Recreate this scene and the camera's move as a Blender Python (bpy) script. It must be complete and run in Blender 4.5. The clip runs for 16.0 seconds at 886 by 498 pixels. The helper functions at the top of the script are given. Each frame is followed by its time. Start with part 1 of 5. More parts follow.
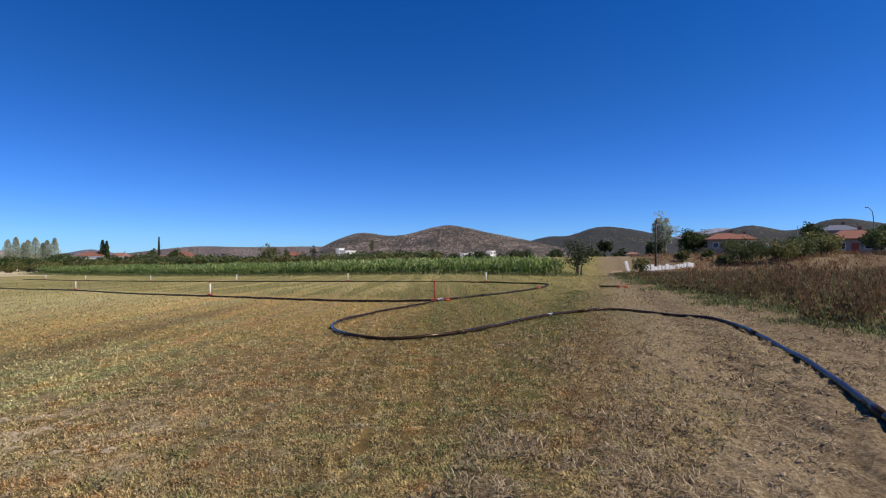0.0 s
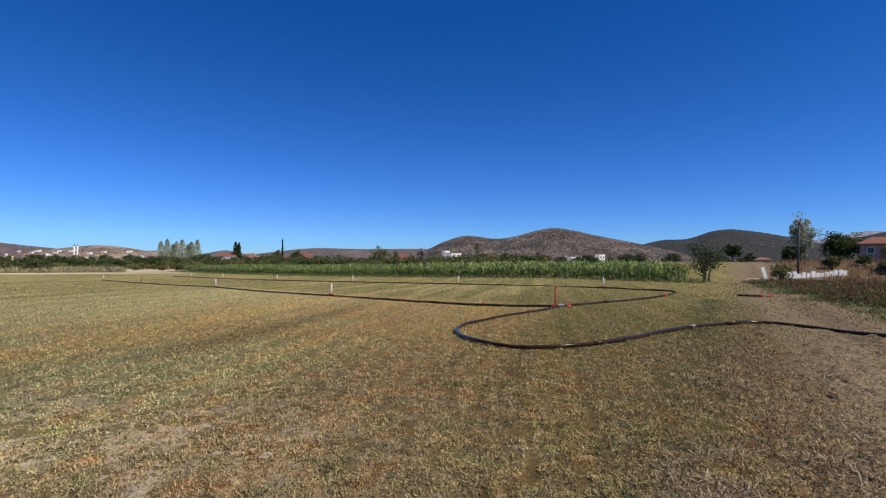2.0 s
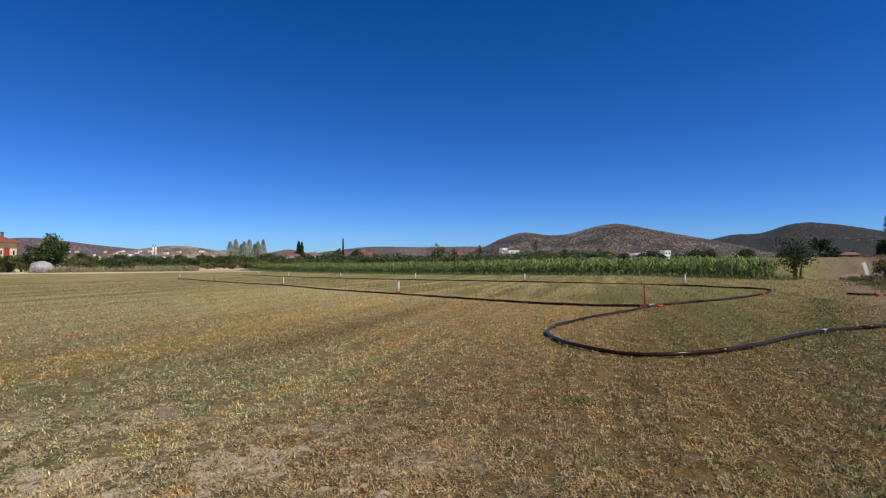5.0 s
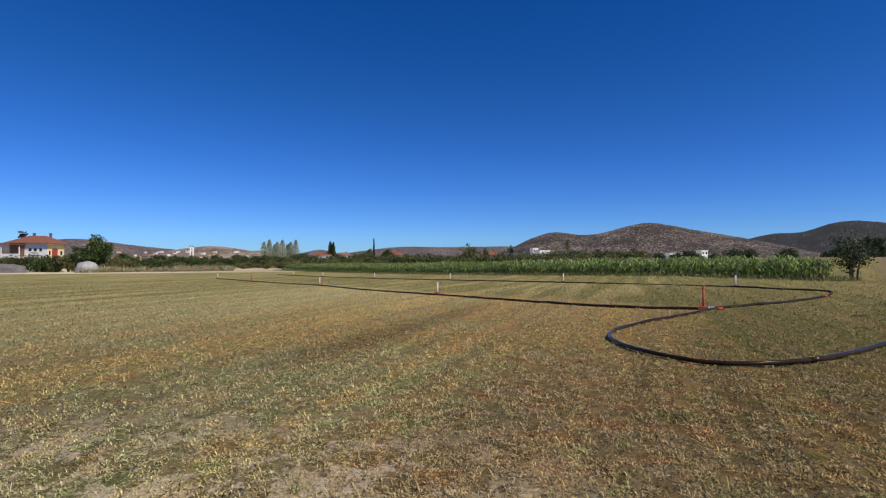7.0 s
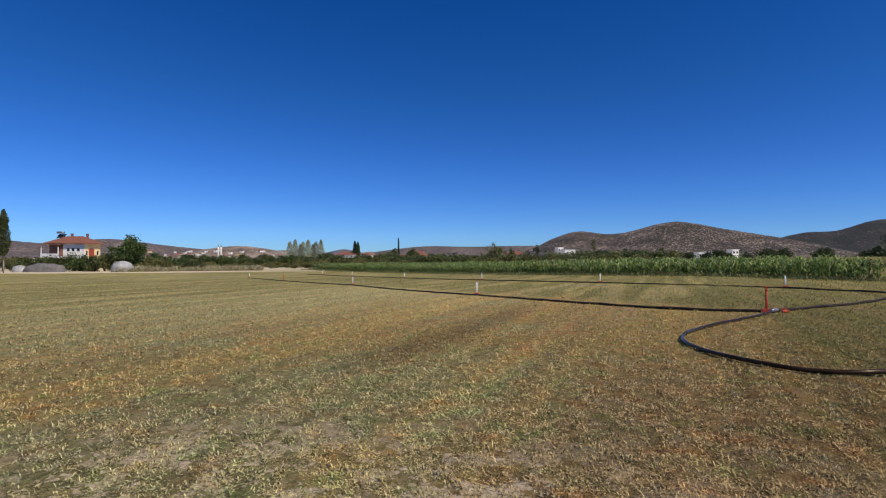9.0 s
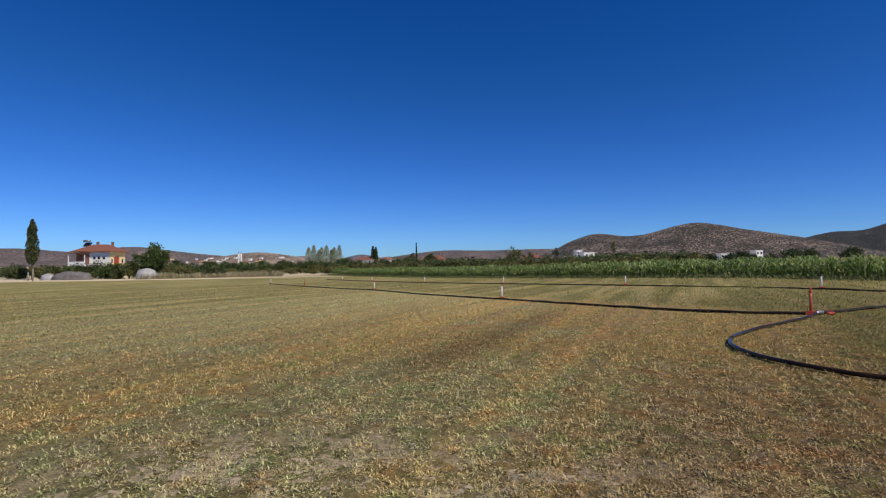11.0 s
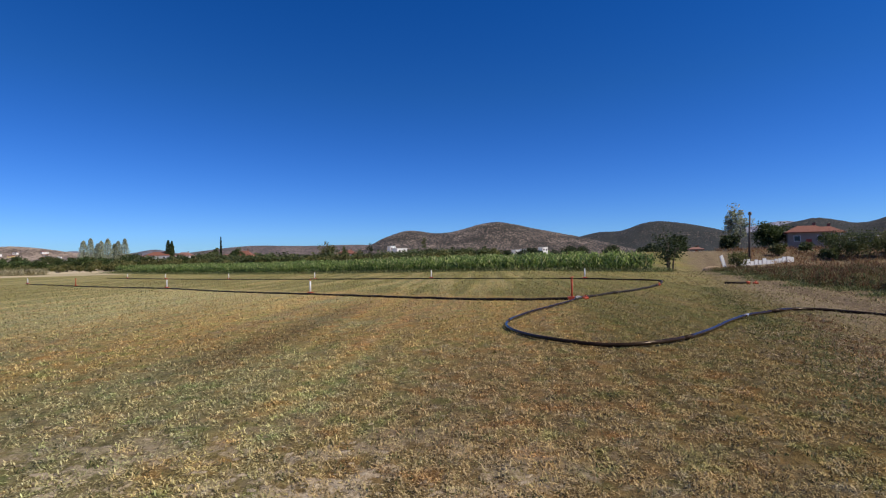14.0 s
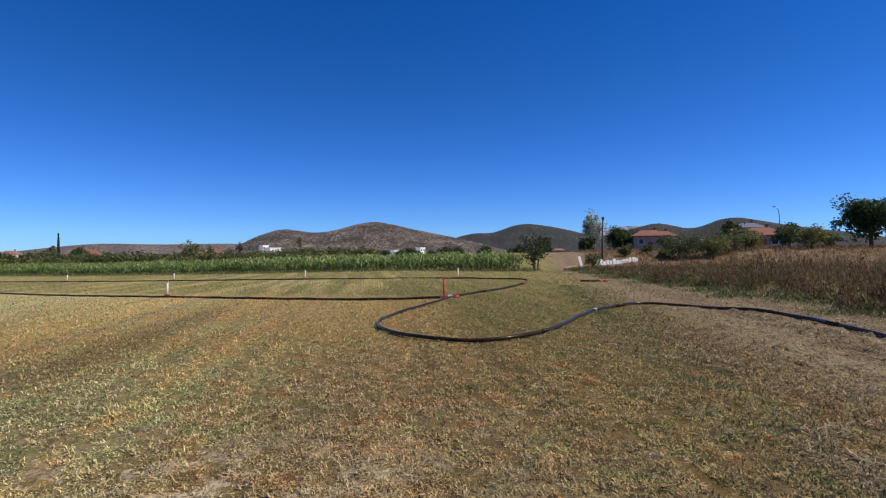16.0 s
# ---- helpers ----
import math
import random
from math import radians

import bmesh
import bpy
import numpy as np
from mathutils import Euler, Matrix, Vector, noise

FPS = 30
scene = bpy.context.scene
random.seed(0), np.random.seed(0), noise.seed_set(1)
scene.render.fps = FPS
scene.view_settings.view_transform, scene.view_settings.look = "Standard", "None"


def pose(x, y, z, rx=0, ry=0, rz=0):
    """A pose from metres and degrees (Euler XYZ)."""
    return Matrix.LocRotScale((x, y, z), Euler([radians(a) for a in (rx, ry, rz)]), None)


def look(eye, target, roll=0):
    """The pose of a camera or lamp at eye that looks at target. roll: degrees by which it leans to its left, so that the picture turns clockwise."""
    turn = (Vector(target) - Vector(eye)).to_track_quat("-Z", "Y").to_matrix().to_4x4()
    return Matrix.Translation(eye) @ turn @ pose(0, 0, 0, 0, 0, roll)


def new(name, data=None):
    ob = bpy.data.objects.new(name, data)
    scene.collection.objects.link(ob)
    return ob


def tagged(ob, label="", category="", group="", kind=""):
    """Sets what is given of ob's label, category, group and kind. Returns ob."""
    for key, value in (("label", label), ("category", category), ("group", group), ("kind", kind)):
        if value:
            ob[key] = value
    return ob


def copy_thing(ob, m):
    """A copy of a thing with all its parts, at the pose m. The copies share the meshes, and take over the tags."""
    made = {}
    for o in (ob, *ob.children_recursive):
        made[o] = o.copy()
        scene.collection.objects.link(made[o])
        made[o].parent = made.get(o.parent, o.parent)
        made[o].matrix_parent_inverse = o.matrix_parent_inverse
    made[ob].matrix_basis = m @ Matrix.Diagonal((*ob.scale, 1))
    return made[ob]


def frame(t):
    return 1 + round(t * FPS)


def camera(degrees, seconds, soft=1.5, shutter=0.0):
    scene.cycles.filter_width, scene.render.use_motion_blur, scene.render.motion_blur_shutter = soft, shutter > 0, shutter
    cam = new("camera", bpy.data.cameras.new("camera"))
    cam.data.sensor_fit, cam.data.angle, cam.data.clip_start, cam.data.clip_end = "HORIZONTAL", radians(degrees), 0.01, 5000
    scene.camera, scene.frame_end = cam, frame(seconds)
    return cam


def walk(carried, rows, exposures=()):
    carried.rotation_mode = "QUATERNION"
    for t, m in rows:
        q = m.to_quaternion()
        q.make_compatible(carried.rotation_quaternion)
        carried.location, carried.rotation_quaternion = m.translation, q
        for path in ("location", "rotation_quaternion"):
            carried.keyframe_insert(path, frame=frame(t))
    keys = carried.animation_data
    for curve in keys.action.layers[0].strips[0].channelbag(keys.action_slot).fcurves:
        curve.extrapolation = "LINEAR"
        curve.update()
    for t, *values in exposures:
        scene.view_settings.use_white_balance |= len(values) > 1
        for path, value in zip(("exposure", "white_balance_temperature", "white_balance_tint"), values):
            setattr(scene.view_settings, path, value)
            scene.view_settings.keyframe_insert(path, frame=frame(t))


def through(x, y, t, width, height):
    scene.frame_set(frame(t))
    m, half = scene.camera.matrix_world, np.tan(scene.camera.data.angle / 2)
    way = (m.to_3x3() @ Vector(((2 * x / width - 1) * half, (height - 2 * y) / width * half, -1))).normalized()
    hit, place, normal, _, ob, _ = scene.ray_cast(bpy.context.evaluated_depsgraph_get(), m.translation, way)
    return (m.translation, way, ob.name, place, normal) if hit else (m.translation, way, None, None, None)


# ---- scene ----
cam = camera(80.96, 16.0, soft=1.2)
# seconds, x, y, z, yaw, pitch, roll
ROWS = [
    (0.0, 0.000, 0.000, 1.650, -0.000, 1.035, 0.161),
    (0.5, -0.099, 0.077, 1.670, 3.556, 0.950, -0.170),
    (1.0, -0.268, 0.217, 1.666, 7.039, 1.022, -0.212),
    (1.5, -0.463, 0.375, 1.663, 9.709, 1.275, -0.297),
    (2.0, -0.590, 0.497, 1.656, 11.435, 1.328, -0.479),
    (2.5, -0.690, 0.689, 1.669, 12.981, 1.262, -0.047),
    (3.0, -0.794, 0.826, 1.675, 14.647, 1.194, -0.285),
    (3.5, -0.964, 0.950, 1.650, 15.687, 1.240, -0.148),
    (4.0, -1.165, 1.079, 1.631, 16.183, 1.167, -0.137),
    (6.5, -1.957, 1.499, 1.621, 20.254, 1.029, 0.010),
    (7.0, -2.171, 1.558, 1.632, 20.856, 1.029, -0.065),
    (7.5, -2.408, 1.621, 1.669, 21.386, 0.924, -0.161),
    (8.0, -2.639, 1.582, 1.665, 21.932, 1.013, -0.156),
    (8.5, -2.876, 1.506, 1.672, 22.414, 1.036, -0.234),
    (9.0, -3.100, 1.477, 1.663, 23.349, 0.968, -0.049),
    (11.5, -3.573, 1.591, 1.654, 25.297, 1.477, 0.592),
    (12.0, -3.449, 1.558, 1.665, 22.253, 1.441, 0.758),
    (12.5, -3.308, 1.571, 1.649, 18.778, 1.301, 0.570),
    (13.0, -3.254, 1.579, 1.609, 14.392, 1.154, 0.440),
    (13.5, -3.226, 1.525, 1.596, 9.735, 0.900, 0.530),
    (14.0, -3.197, 1.463, 1.580, 5.068, 0.763, 0.626),
    (14.5, -3.144, 1.433, 1.586, 0.651, 0.686, 0.511),
    (15.0, -3.112, 1.447, 1.572, -3.071, 0.634, 0.466),
    (15.5, -3.085, 1.431, 1.572, -5.856, 0.597, 0.584),
    (16.0, -3.050, 1.411, 1.564, -8.282, 0.657, 0.430),
]
walk(cam, [(t, pose(x, y, z, 90 + pitch, roll, yaw)) for t, x, y, z, yaw, pitch, roll in ROWS],
     [(0.0, 0.05), (2.0, -0.05), (4.0, -0.15), (6.5, -0.19), (9.0, -0.25), (11.5, -0.31), (12.5, -0.28), (14.0, -0.12), (16.0, 0.05)])

# ---- light ----
SUN_EL, SUN_AZ = 49.0, 104.0          # degrees; azimuth clockwise from +y
world = bpy.data.worlds.new("world")
scene.world = world
world.use_nodes = True
wn = world.node_tree.nodes
sky = wn.new("ShaderNodeTexSky")
sky.sky_type = "NISHITA"
sky.sun_disc = False
sky.sun_elevation, sky.sun_rotation = radians(SUN_EL), radians(SUN_AZ)
sky.altitude, sky.air_density, sky.dust_density, sky.ozone_density = 1000, 1.0, 0.0, 3.0
wn["Background"].inputs["Strength"].default_value = 0.085
deep = wn.new("ShaderNodeHueSaturation")      # clear, dry, deep blue air
deep.inputs["Hue"].default_value, deep.inputs["Saturation"].default_value = 0.506, 1.38
tint = wn.new("ShaderNodeMix")
tint.data_type, tint.blend_type = "RGBA", "MULTIPLY"
tint.inputs[0].default_value, tint.inputs[7].default_value = 1.0, (0.66, 0.90, 1.26, 1)
world.node_tree.links.new(sky.outputs[0], deep.inputs["Color"])
world.node_tree.links.new(deep.outputs[0], tint.inputs[6])
low = wn.new("ShaderNodeMix")                  # the dry air stays blue down to the horizon
low.data_type, low.blend_type = "RGBA", "MULTIPLY"
low.inputs[7].default_value = (0.72, 0.95, 1.34, 1)
way = wn.new("ShaderNodeTexCoord")
part_z = wn.new("ShaderNodeSeparateXYZ")
fade = wn.new("ShaderNodeMapRange")
for k, v in zip((1, 2, 3, 4), (0.0, 0.3, 1.0, 0.0)):
    fade.inputs[k].default_value = v
world.node_tree.links.new(way.outputs["Generated"], part_z.inputs[0])
world.node_tree.links.new(part_z.outputs[2], fade.inputs[0])
world.node_tree.links.new(fade.outputs[0], low.inputs[0])
world.node_tree.links.new(tint.outputs[2], low.inputs[6])
world.node_tree.links.new(low.outputs[2], wn["Background"].inputs["Color"])
sun = new("sun", bpy.data.lights.new("sun", "SUN"))
sun.data.energy, sun.data.angle, sun.data.color = 5.0, radians(0.5), (1.0, 0.90, 0.75)
toward = Vector((math.sin(radians(SUN_AZ)) * math.cos(radians(SUN_EL)), math.cos(radians(SUN_AZ)) * math.cos(radians(SUN_EL)), math.sin(radians(SUN_EL))))
sun.matrix_world = look(toward * 50, (0, 0, 0))


# ---- the lie of the land ----
def smooth(v):
    q = np.clip(v, 0, 1)
    return q * q * (3 - 2 * q)


def land(x, y):
    """Height of the ground: level round the start, falling gently westwards, a bank rising in the east."""
    x, y = np.asarray(x, float), np.asarray(y, float)
    z = -1.7 * np.tanh(0.028 * np.maximum(-x, 0) / 1.7)
    a = 0.144 * x + 0.99 * y
    z = z + (1.75 + 0.010 * np.clip(x - 18, 0, 36)) * smooth((a - 53) / 18) * smooth((x - 8) / 10) * smooth((260 - a) / 80)
    # wheel ruts of the dirt track
    u = x - 0.30 * y - 1.0
    near = smooth((45 - y) / 20)
    for c in (0.9, 2.7):
        z = z - 0.035 * np.exp(-((u - c) / 0.28) ** 2) * near
    z = z + 0.02 * np.exp(-((u - 1.8) / 0.5) ** 2) * near
    return z


LATTICE = np.random.default_rng(8).random((256, 256))


def lattice_noise(x, y):
    """Smooth value noise in 0..1, one cell to the unit."""
    i, j = np.floor(x).astype(int), np.floor(y).astype(int)
    u, v = x - i, y - j
    u, v = u * u * (3 - 2 * u), v * v * (3 - 2 * v)
    i0, i1, j0, j1 = i % 256, (i + 1) % 256, j % 256, (j + 1) % 256
    return (LATTICE[i0, j0] * (1 - u) + LATTICE[i1, j0] * u) * (1 - v) + (LATTICE[i0, j1] * (1 - u) + LATTICE[i1, j1] * u) * v


def relief(x, y):
    """Small unevenness: tussocky sward on the field, trodden hummocks and crumbs on the track."""
    x, y = np.asarray(x, float), np.asarray(y, float)
    near = smooth((26 - np.hypot(x + 1.5, y)) / 14)
    track = smooth((x - 0.3 * y + 0.5 * lattice_noise(x * 1.3, y * 1.3) - 0.1) / 0.8)
    sward = 0.030 * lattice_noise(x / 0.17, y / 0.14) + 0.018 * lattice_noise(x / 0.075 + 40, y / 0.07)
    lumps = np.abs(lattice_noise(x / 0.21 + 3, y / 0.27) - 0.5) + 0.55 * np.abs(lattice_noise(x / 0.1, y / 0.12 + 9) - 0.5)
    earth = 0.045 * lattice_noise(x / 0.6 + 7, y / 0.9) + 0.13 * lumps + 0.018 * lattice_noise(x / 0.06 + 5, y / 0.06)
    return near * ((sward - 0.024) * (1 - track) + (earth - 0.058) * track)


def gz(x, y):
    return float(land(x, y))


# ---- materials ----
def nodes_of(name, rough=0.8, metal=0.0):
    m = bpy.data.materials.new(name)
    m.use_nodes = True
    b = m.node_tree.nodes["Principled BSDF"]
    b.inputs["Roughness"].default_value, b.inputs["Metallic"].default_value = rough, metal
    return m, m.node_tree, b


def node(nt, kind, **values):
    n = nt.nodes.new(kind)
    for k, v in values.items():
        n.inputs[k.replace("_", " ")].default_value = v
    return n


def math_node(nt, op, a, b=None, clamp=False):
    n = nt.nodes.new("ShaderNodeMath")
    n.operation, n.use_clamp = op, clamp
    for i, v in enumerate((a, b)):
        if v is None:
            continue
        if isinstance(v, (int, float)):
            n.inputs[i].default_value = v
        else:
            nt.links.new(v, n.inputs[i])
    return n.outputs[0]


def mix(nt, fac, a, b, blend="MIX"):
    n = nt.nodes.new("ShaderNodeMix")
    n.data_type, n.blend_type = "RGBA", blend
    for i, v in ((0, fac), (6, a), (7, b)):
        if isinstance(v, (int, float)):
            n.inputs[i].default_value = v
        elif isinstance(v, tuple):
            n.inputs[i].default_value = (*v, 1)
        else:
            nt.links.new(v, n.inputs[i])
    return n.outputs[2]


def ramp(nt, fac, stops):
    n = nt.nodes.new("ShaderNodeValToRGB")
    e = n.color_ramp.elements
    while len(e) < len(stops):
        e.new(0.5)
    for el, (p, c) in zip(e, stops):
        el.position = p
        el.color = (*c, 1) if isinstance(c, tuple) else (c, c, c, 1)
    nt.links.new(fac, n.inputs[0])
    return n.outputs[0]


def noise_at(nt, vec, scale, detail=4, rough=0.6):
    n = node(nt, "ShaderNodeTexNoise", Scale=scale, Detail=detail, Roughness=rough)
    if vec is not None:
        nt.links.new(vec, n.inputs["Vector"])
    return n.outputs["Fac"]


def bump(nt, b, height, dist, strength=1.0):
    n = node(nt, "ShaderNodeBump", Strength=strength, Distance=dist)
    nt.links.new(height, n.inputs["Height"])
    nt.links.new(n.outputs[0], b.inputs["Normal"])


def position(nt, scale=(1, 1, 1), turn=0.0):
    g = nt.nodes.new("ShaderNodeNewGeometry")
    mp = nt.nodes.new("ShaderNodeMapping")
    mp.inputs["Scale"].default_value, mp.inputs["Rotation"].default_value = scale, (0, 0, turn)
    nt.links.new(g.outputs["Position"], mp.inputs["Vector"])
    return mp.outputs[0]


def hump(nt, v, centre, width):
    """1 round centre, falling to 0 beyond width."""
    d = math_node(nt, "MULTIPLY", math_node(nt, "SUBTRACT", v, centre), 1.0 / width)
    d2 = math_node(nt, "MULTIPLY", d, d)
    return math_node(nt, "DIVIDE", 1.0, math_node(nt, "ADD", math_node(nt, "MULTIPLY", d2, d2), 1.0))


def rise_to(nt, v, low, high):
    return math_node(nt, "MULTIPLY", math_node(nt, "SUBTRACT", v, low), 1.0 / (high - low), True)


def field_tones(nt):
    """The stubble field's colours over the plan: ochre straw, rusty and olive swaths, and the shares of bare earth."""
    pos = position(nt)
    sep = nt.nodes.new("ShaderNodeSeparateXYZ")
    nt.links.new(pos, sep.inputs[0])
    x, y = sep.outputs[0], sep.outputs[1]
    bands = noise_at(nt, position(nt, (0.8, 0.06, 1), 0.1), 1.0, 4, 0.6)
    patch = noise_at(nt, pos, 0.16, 4, 0.6)
    clot = noise_at(nt, pos, 1.5, 5, 0.7)
    # chopped straw lying in three directions
    fa = noise_at(nt, position(nt, (64, 13, 1), 0.5), 1.0, 2, 0.7)
    fb = noise_at(nt, position(nt, (13, 58, 1), 0.3), 1.0, 2, 0.7)
    fc = noise_at(nt, position(nt, (52, 12, 1), -0.75), 1.0, 2, 0.7)
    fibre = math_node(nt, "MAXIMUM", fa, math_node(nt, "MAXIMUM", fb, fc))
    fine = math_node(nt, "ADD", math_node(nt, "MULTIPLY", noise_at(nt, pos, 8.0, 4, 0.75), 0.45), math_node(nt, "MULTIPLY", math_node(nt, "SUBTRACT", fibre, 0.1), 0.55))
    straw = ramp(nt, fine, [(0.41, (0.299, 0.221, 0.088)), (0.5, (0.575, 0.425, 0.170)), (0.59, (0.805, 0.595, 0.238))])
    rust = ramp(nt, fine, [(0.41, (0.283, 0.200, 0.104)), (0.5, (0.545, 0.385, 0.200)), (0.59, (0.763, 0.539, 0.280))])
    green = ramp(nt, fine, [(0.41, (0.278, 0.255, 0.130)), (0.5, (0.535, 0.490, 0.250)), (0.59, (0.749, 0.686, 0.350))])
    dull_shaded = ramp(nt, fine, [(0.41, (0.164, 0.126, 0.057)), (0.5, (0.315, 0.243, 0.110)), (0.59, (0.441, 0.340, 0.154))])
    wob = math_node(nt, "MULTIPLY", math_node(nt, "SUBTRACT", patch, 0.5), 9.0)
    wob2 = math_node(nt, "MULTIPLY", math_node(nt, "SUBTRACT", clot, 0.5), 2.6)
    s = math_node(nt, "SUBTRACT", x, math_node(nt, "MULTIPLY", y, 0.1))
    sw = math_node(nt, "ADD", math_node(nt, "ADD", s, math_node(nt, "MULTIPLY", wob, 0.35)), wob2)
    close = math_node(nt, "SUBTRACT", 1.0, rise_to(nt, math_node(nt, "ADD", y, wob2), 8.5, 13.0))
    # rusty swath near the walk, and thin rusty streaks everywhere
    r1 = math_node(nt, "MULTIPLY", hump(nt, sw, -3.6, 1.9), close)
    r2 = math_node(nt, "MULTIPLY", rise_to(nt, bands, 0.5, 0.62), 0.65)
    r3 = hump(nt, sw, 1.4, 0.9)
    col = mix(nt, math_node(nt, "MAXIMUM", math_node(nt, "MAXIMUM", r1, r2), r3, True), straw, rust)
    # olive: beside the walk, the west, beyond the first pipe, along the track
    g1 = math_node(nt, "MULTIPLY", hump(nt, sw, -8.2, 2.6), close)
    g2 = math_node(nt, "MULTIPLY", rise_to(nt, math_node(nt, "ADD", math_node(nt, "MULTIPLY", x, -1.0), math_node(nt, "ADD", wob, wob2)), 8.0, 22.0), 0.9)
    beyond = math_node(nt, "ADD", math_node(nt, "MULTIPLY", x, 0.574), math_node(nt, "MULTIPLY", y, 0.819))
    g3 = math_node(nt, "MULTIPLY", rise_to(nt, math_node(nt, "ADD", beyond, wob2), 16.5, 19.0), 0.95)
    g4 = math_node(nt, "MULTIPLY", rise_to(nt, sw, -4.8, -1.9), 0.97)
    gm = math_node(nt, "MAXIMUM", math_node(nt, "MAXIMUM", g1, g2), g3)
    gm = math_node(nt, "MULTIPLY", gm, math_node(nt, "ADD", rise_to(nt, bands, 0.62, 0.42), 0.5), True)
    gm = math_node(nt, "MAXIMUM", gm, rise_to(nt, math_node(nt, "ADD", patch, math_node(nt, "MULTIPLY", clot, 0.35)), 0.74, 0.82))
    col = mix(nt, gm, col, green)
    # duller towards the track; partly paints the shade seen in stubble towards the sun
    col = mix(nt, math_node(nt, "MULTIPLY", g4, math_node(nt, "ADD", math_node(nt, "MULTIPLY", clot, 1.2), 0.2), True), col, dull_shaded)
    wet = ramp(nt, fine, [(0.41, (0.135, 0.124, 0.043)), (0.5, (0.260, 0.238, 0.082)), (0.59, (0.364, 0.333, 0.115))])
    w1 = math_node(nt, "MULTIPLY", rise_to(nt, math_node(nt, "ADD", beyond, wob2), 15.8, 18.0), 0.8)
    w2 = math_node(nt, "MULTIPLY", math_node(nt, "MULTIPLY", rise_to(nt, y, 9.5, 13.5), rise_to(nt, sw, -3.6, -1.6)), 0.75)
    w3 = math_node(nt, "MULTIPLY", rise_to(nt, math_node(nt, "ADD", math_node(nt, "MULTIPLY", x, -1.0), wob), 16.0, 34.0), 0.7)
    wm = math_node(nt, "MULTIPLY", math_node(nt, "MAXIMUM", math_node(nt, "MAXIMUM", w1, w2), w3), math_node(nt, "ADD", rise_to(nt, bands, 0.6, 0.45), 0.45), True)
    col = mix(nt, wm, col, wet)
    # small patches: reddish clover leaf, grey-green sprouts, bleached chaff
    hue = noise_at(nt, pos, 2.3, 3, 0.6)
    col = mix(nt, 1.0, col, ramp(nt, hue, [(0.33, (1.12, 0.88, 0.72)), (0.44, (1.02, 0.99, 0.95)), (0.55, (1.0, 1.01, 0.98)), (0.66, (0.76, 0.95, 0.74))]), "MULTIPLY")
    pale_mask = rise_to(nt, noise_at(nt, position(nt, (1, 1, 1), 0.8), 3.4, 4, 0.65), 0.55, 0.66)
    col = mix(nt, math_node(nt, "MULTIPLY", pale_mask, 0.45), col, (0.44, 0.40, 0.31))
    # a dark worn line along the rows
    line = math_node(nt, "MULTIPLY", hump(nt, math_node(nt, "ADD", x, math_node(nt, "MULTIPLY", wob2, 0.25)), -8.0, 0.5), math_node(nt, "MULTIPLY", rise_to(nt, y, 8.5, 10.0), rise_to(nt, y, 24.0, 19.0)))
    col = mix(nt, math_node(nt, "MULTIPLY", line, 0.5), col, ramp(nt, fine, [(0.42, (0.07, 0.04, 0.018)), (0.57, (0.42, 0.27, 0.12))]))
    # streaks left by the mower along the rows
    swath = noise_at(nt, position(nt, (1.5, 0.05, 1), 0.17), 1.0, 3, 0.65)
    col = mix(nt, 1.0, col, ramp(nt, swath, [(0.36, (0.86, 0.88, 0.90)), (0.5, (1.0, 1.0, 1.0)), (0.62, (1.16, 1.12, 1.03))]), "MULTIPLY")
    # bare earth: track in the east, scuffed patches by the walk
    u = math_node(nt, "SUBTRACT", x, math_node(nt, "MULTIPLY", y, 0.30))
    tr = math_node(nt, "ADD", math_node(nt, "ADD", u, wob2), math_node(nt, "MULTIPLY", wob, 0.25))
    track = math_node(nt, "MULTIPLY", math_node(nt, "ADD", tr, 0.7), 0.6, True)
    scuff = math_node(nt, "MULTIPLY", rise_to(nt, math_node(nt, "ADD", math_node(nt, "MULTIPLY", clot, 0.6), math_node(nt, "MULTIPLY", noise_at(nt, pos, 6.5, 5, 0.75), 0.4)), 0.485, 0.53), math_node(nt, "MULTIPLY", rise_to(nt, y, 7.5, 5.2), hump(nt, s, -6.0, 3.4)))
    return col, track, scuff, fine, clot, x, y, u


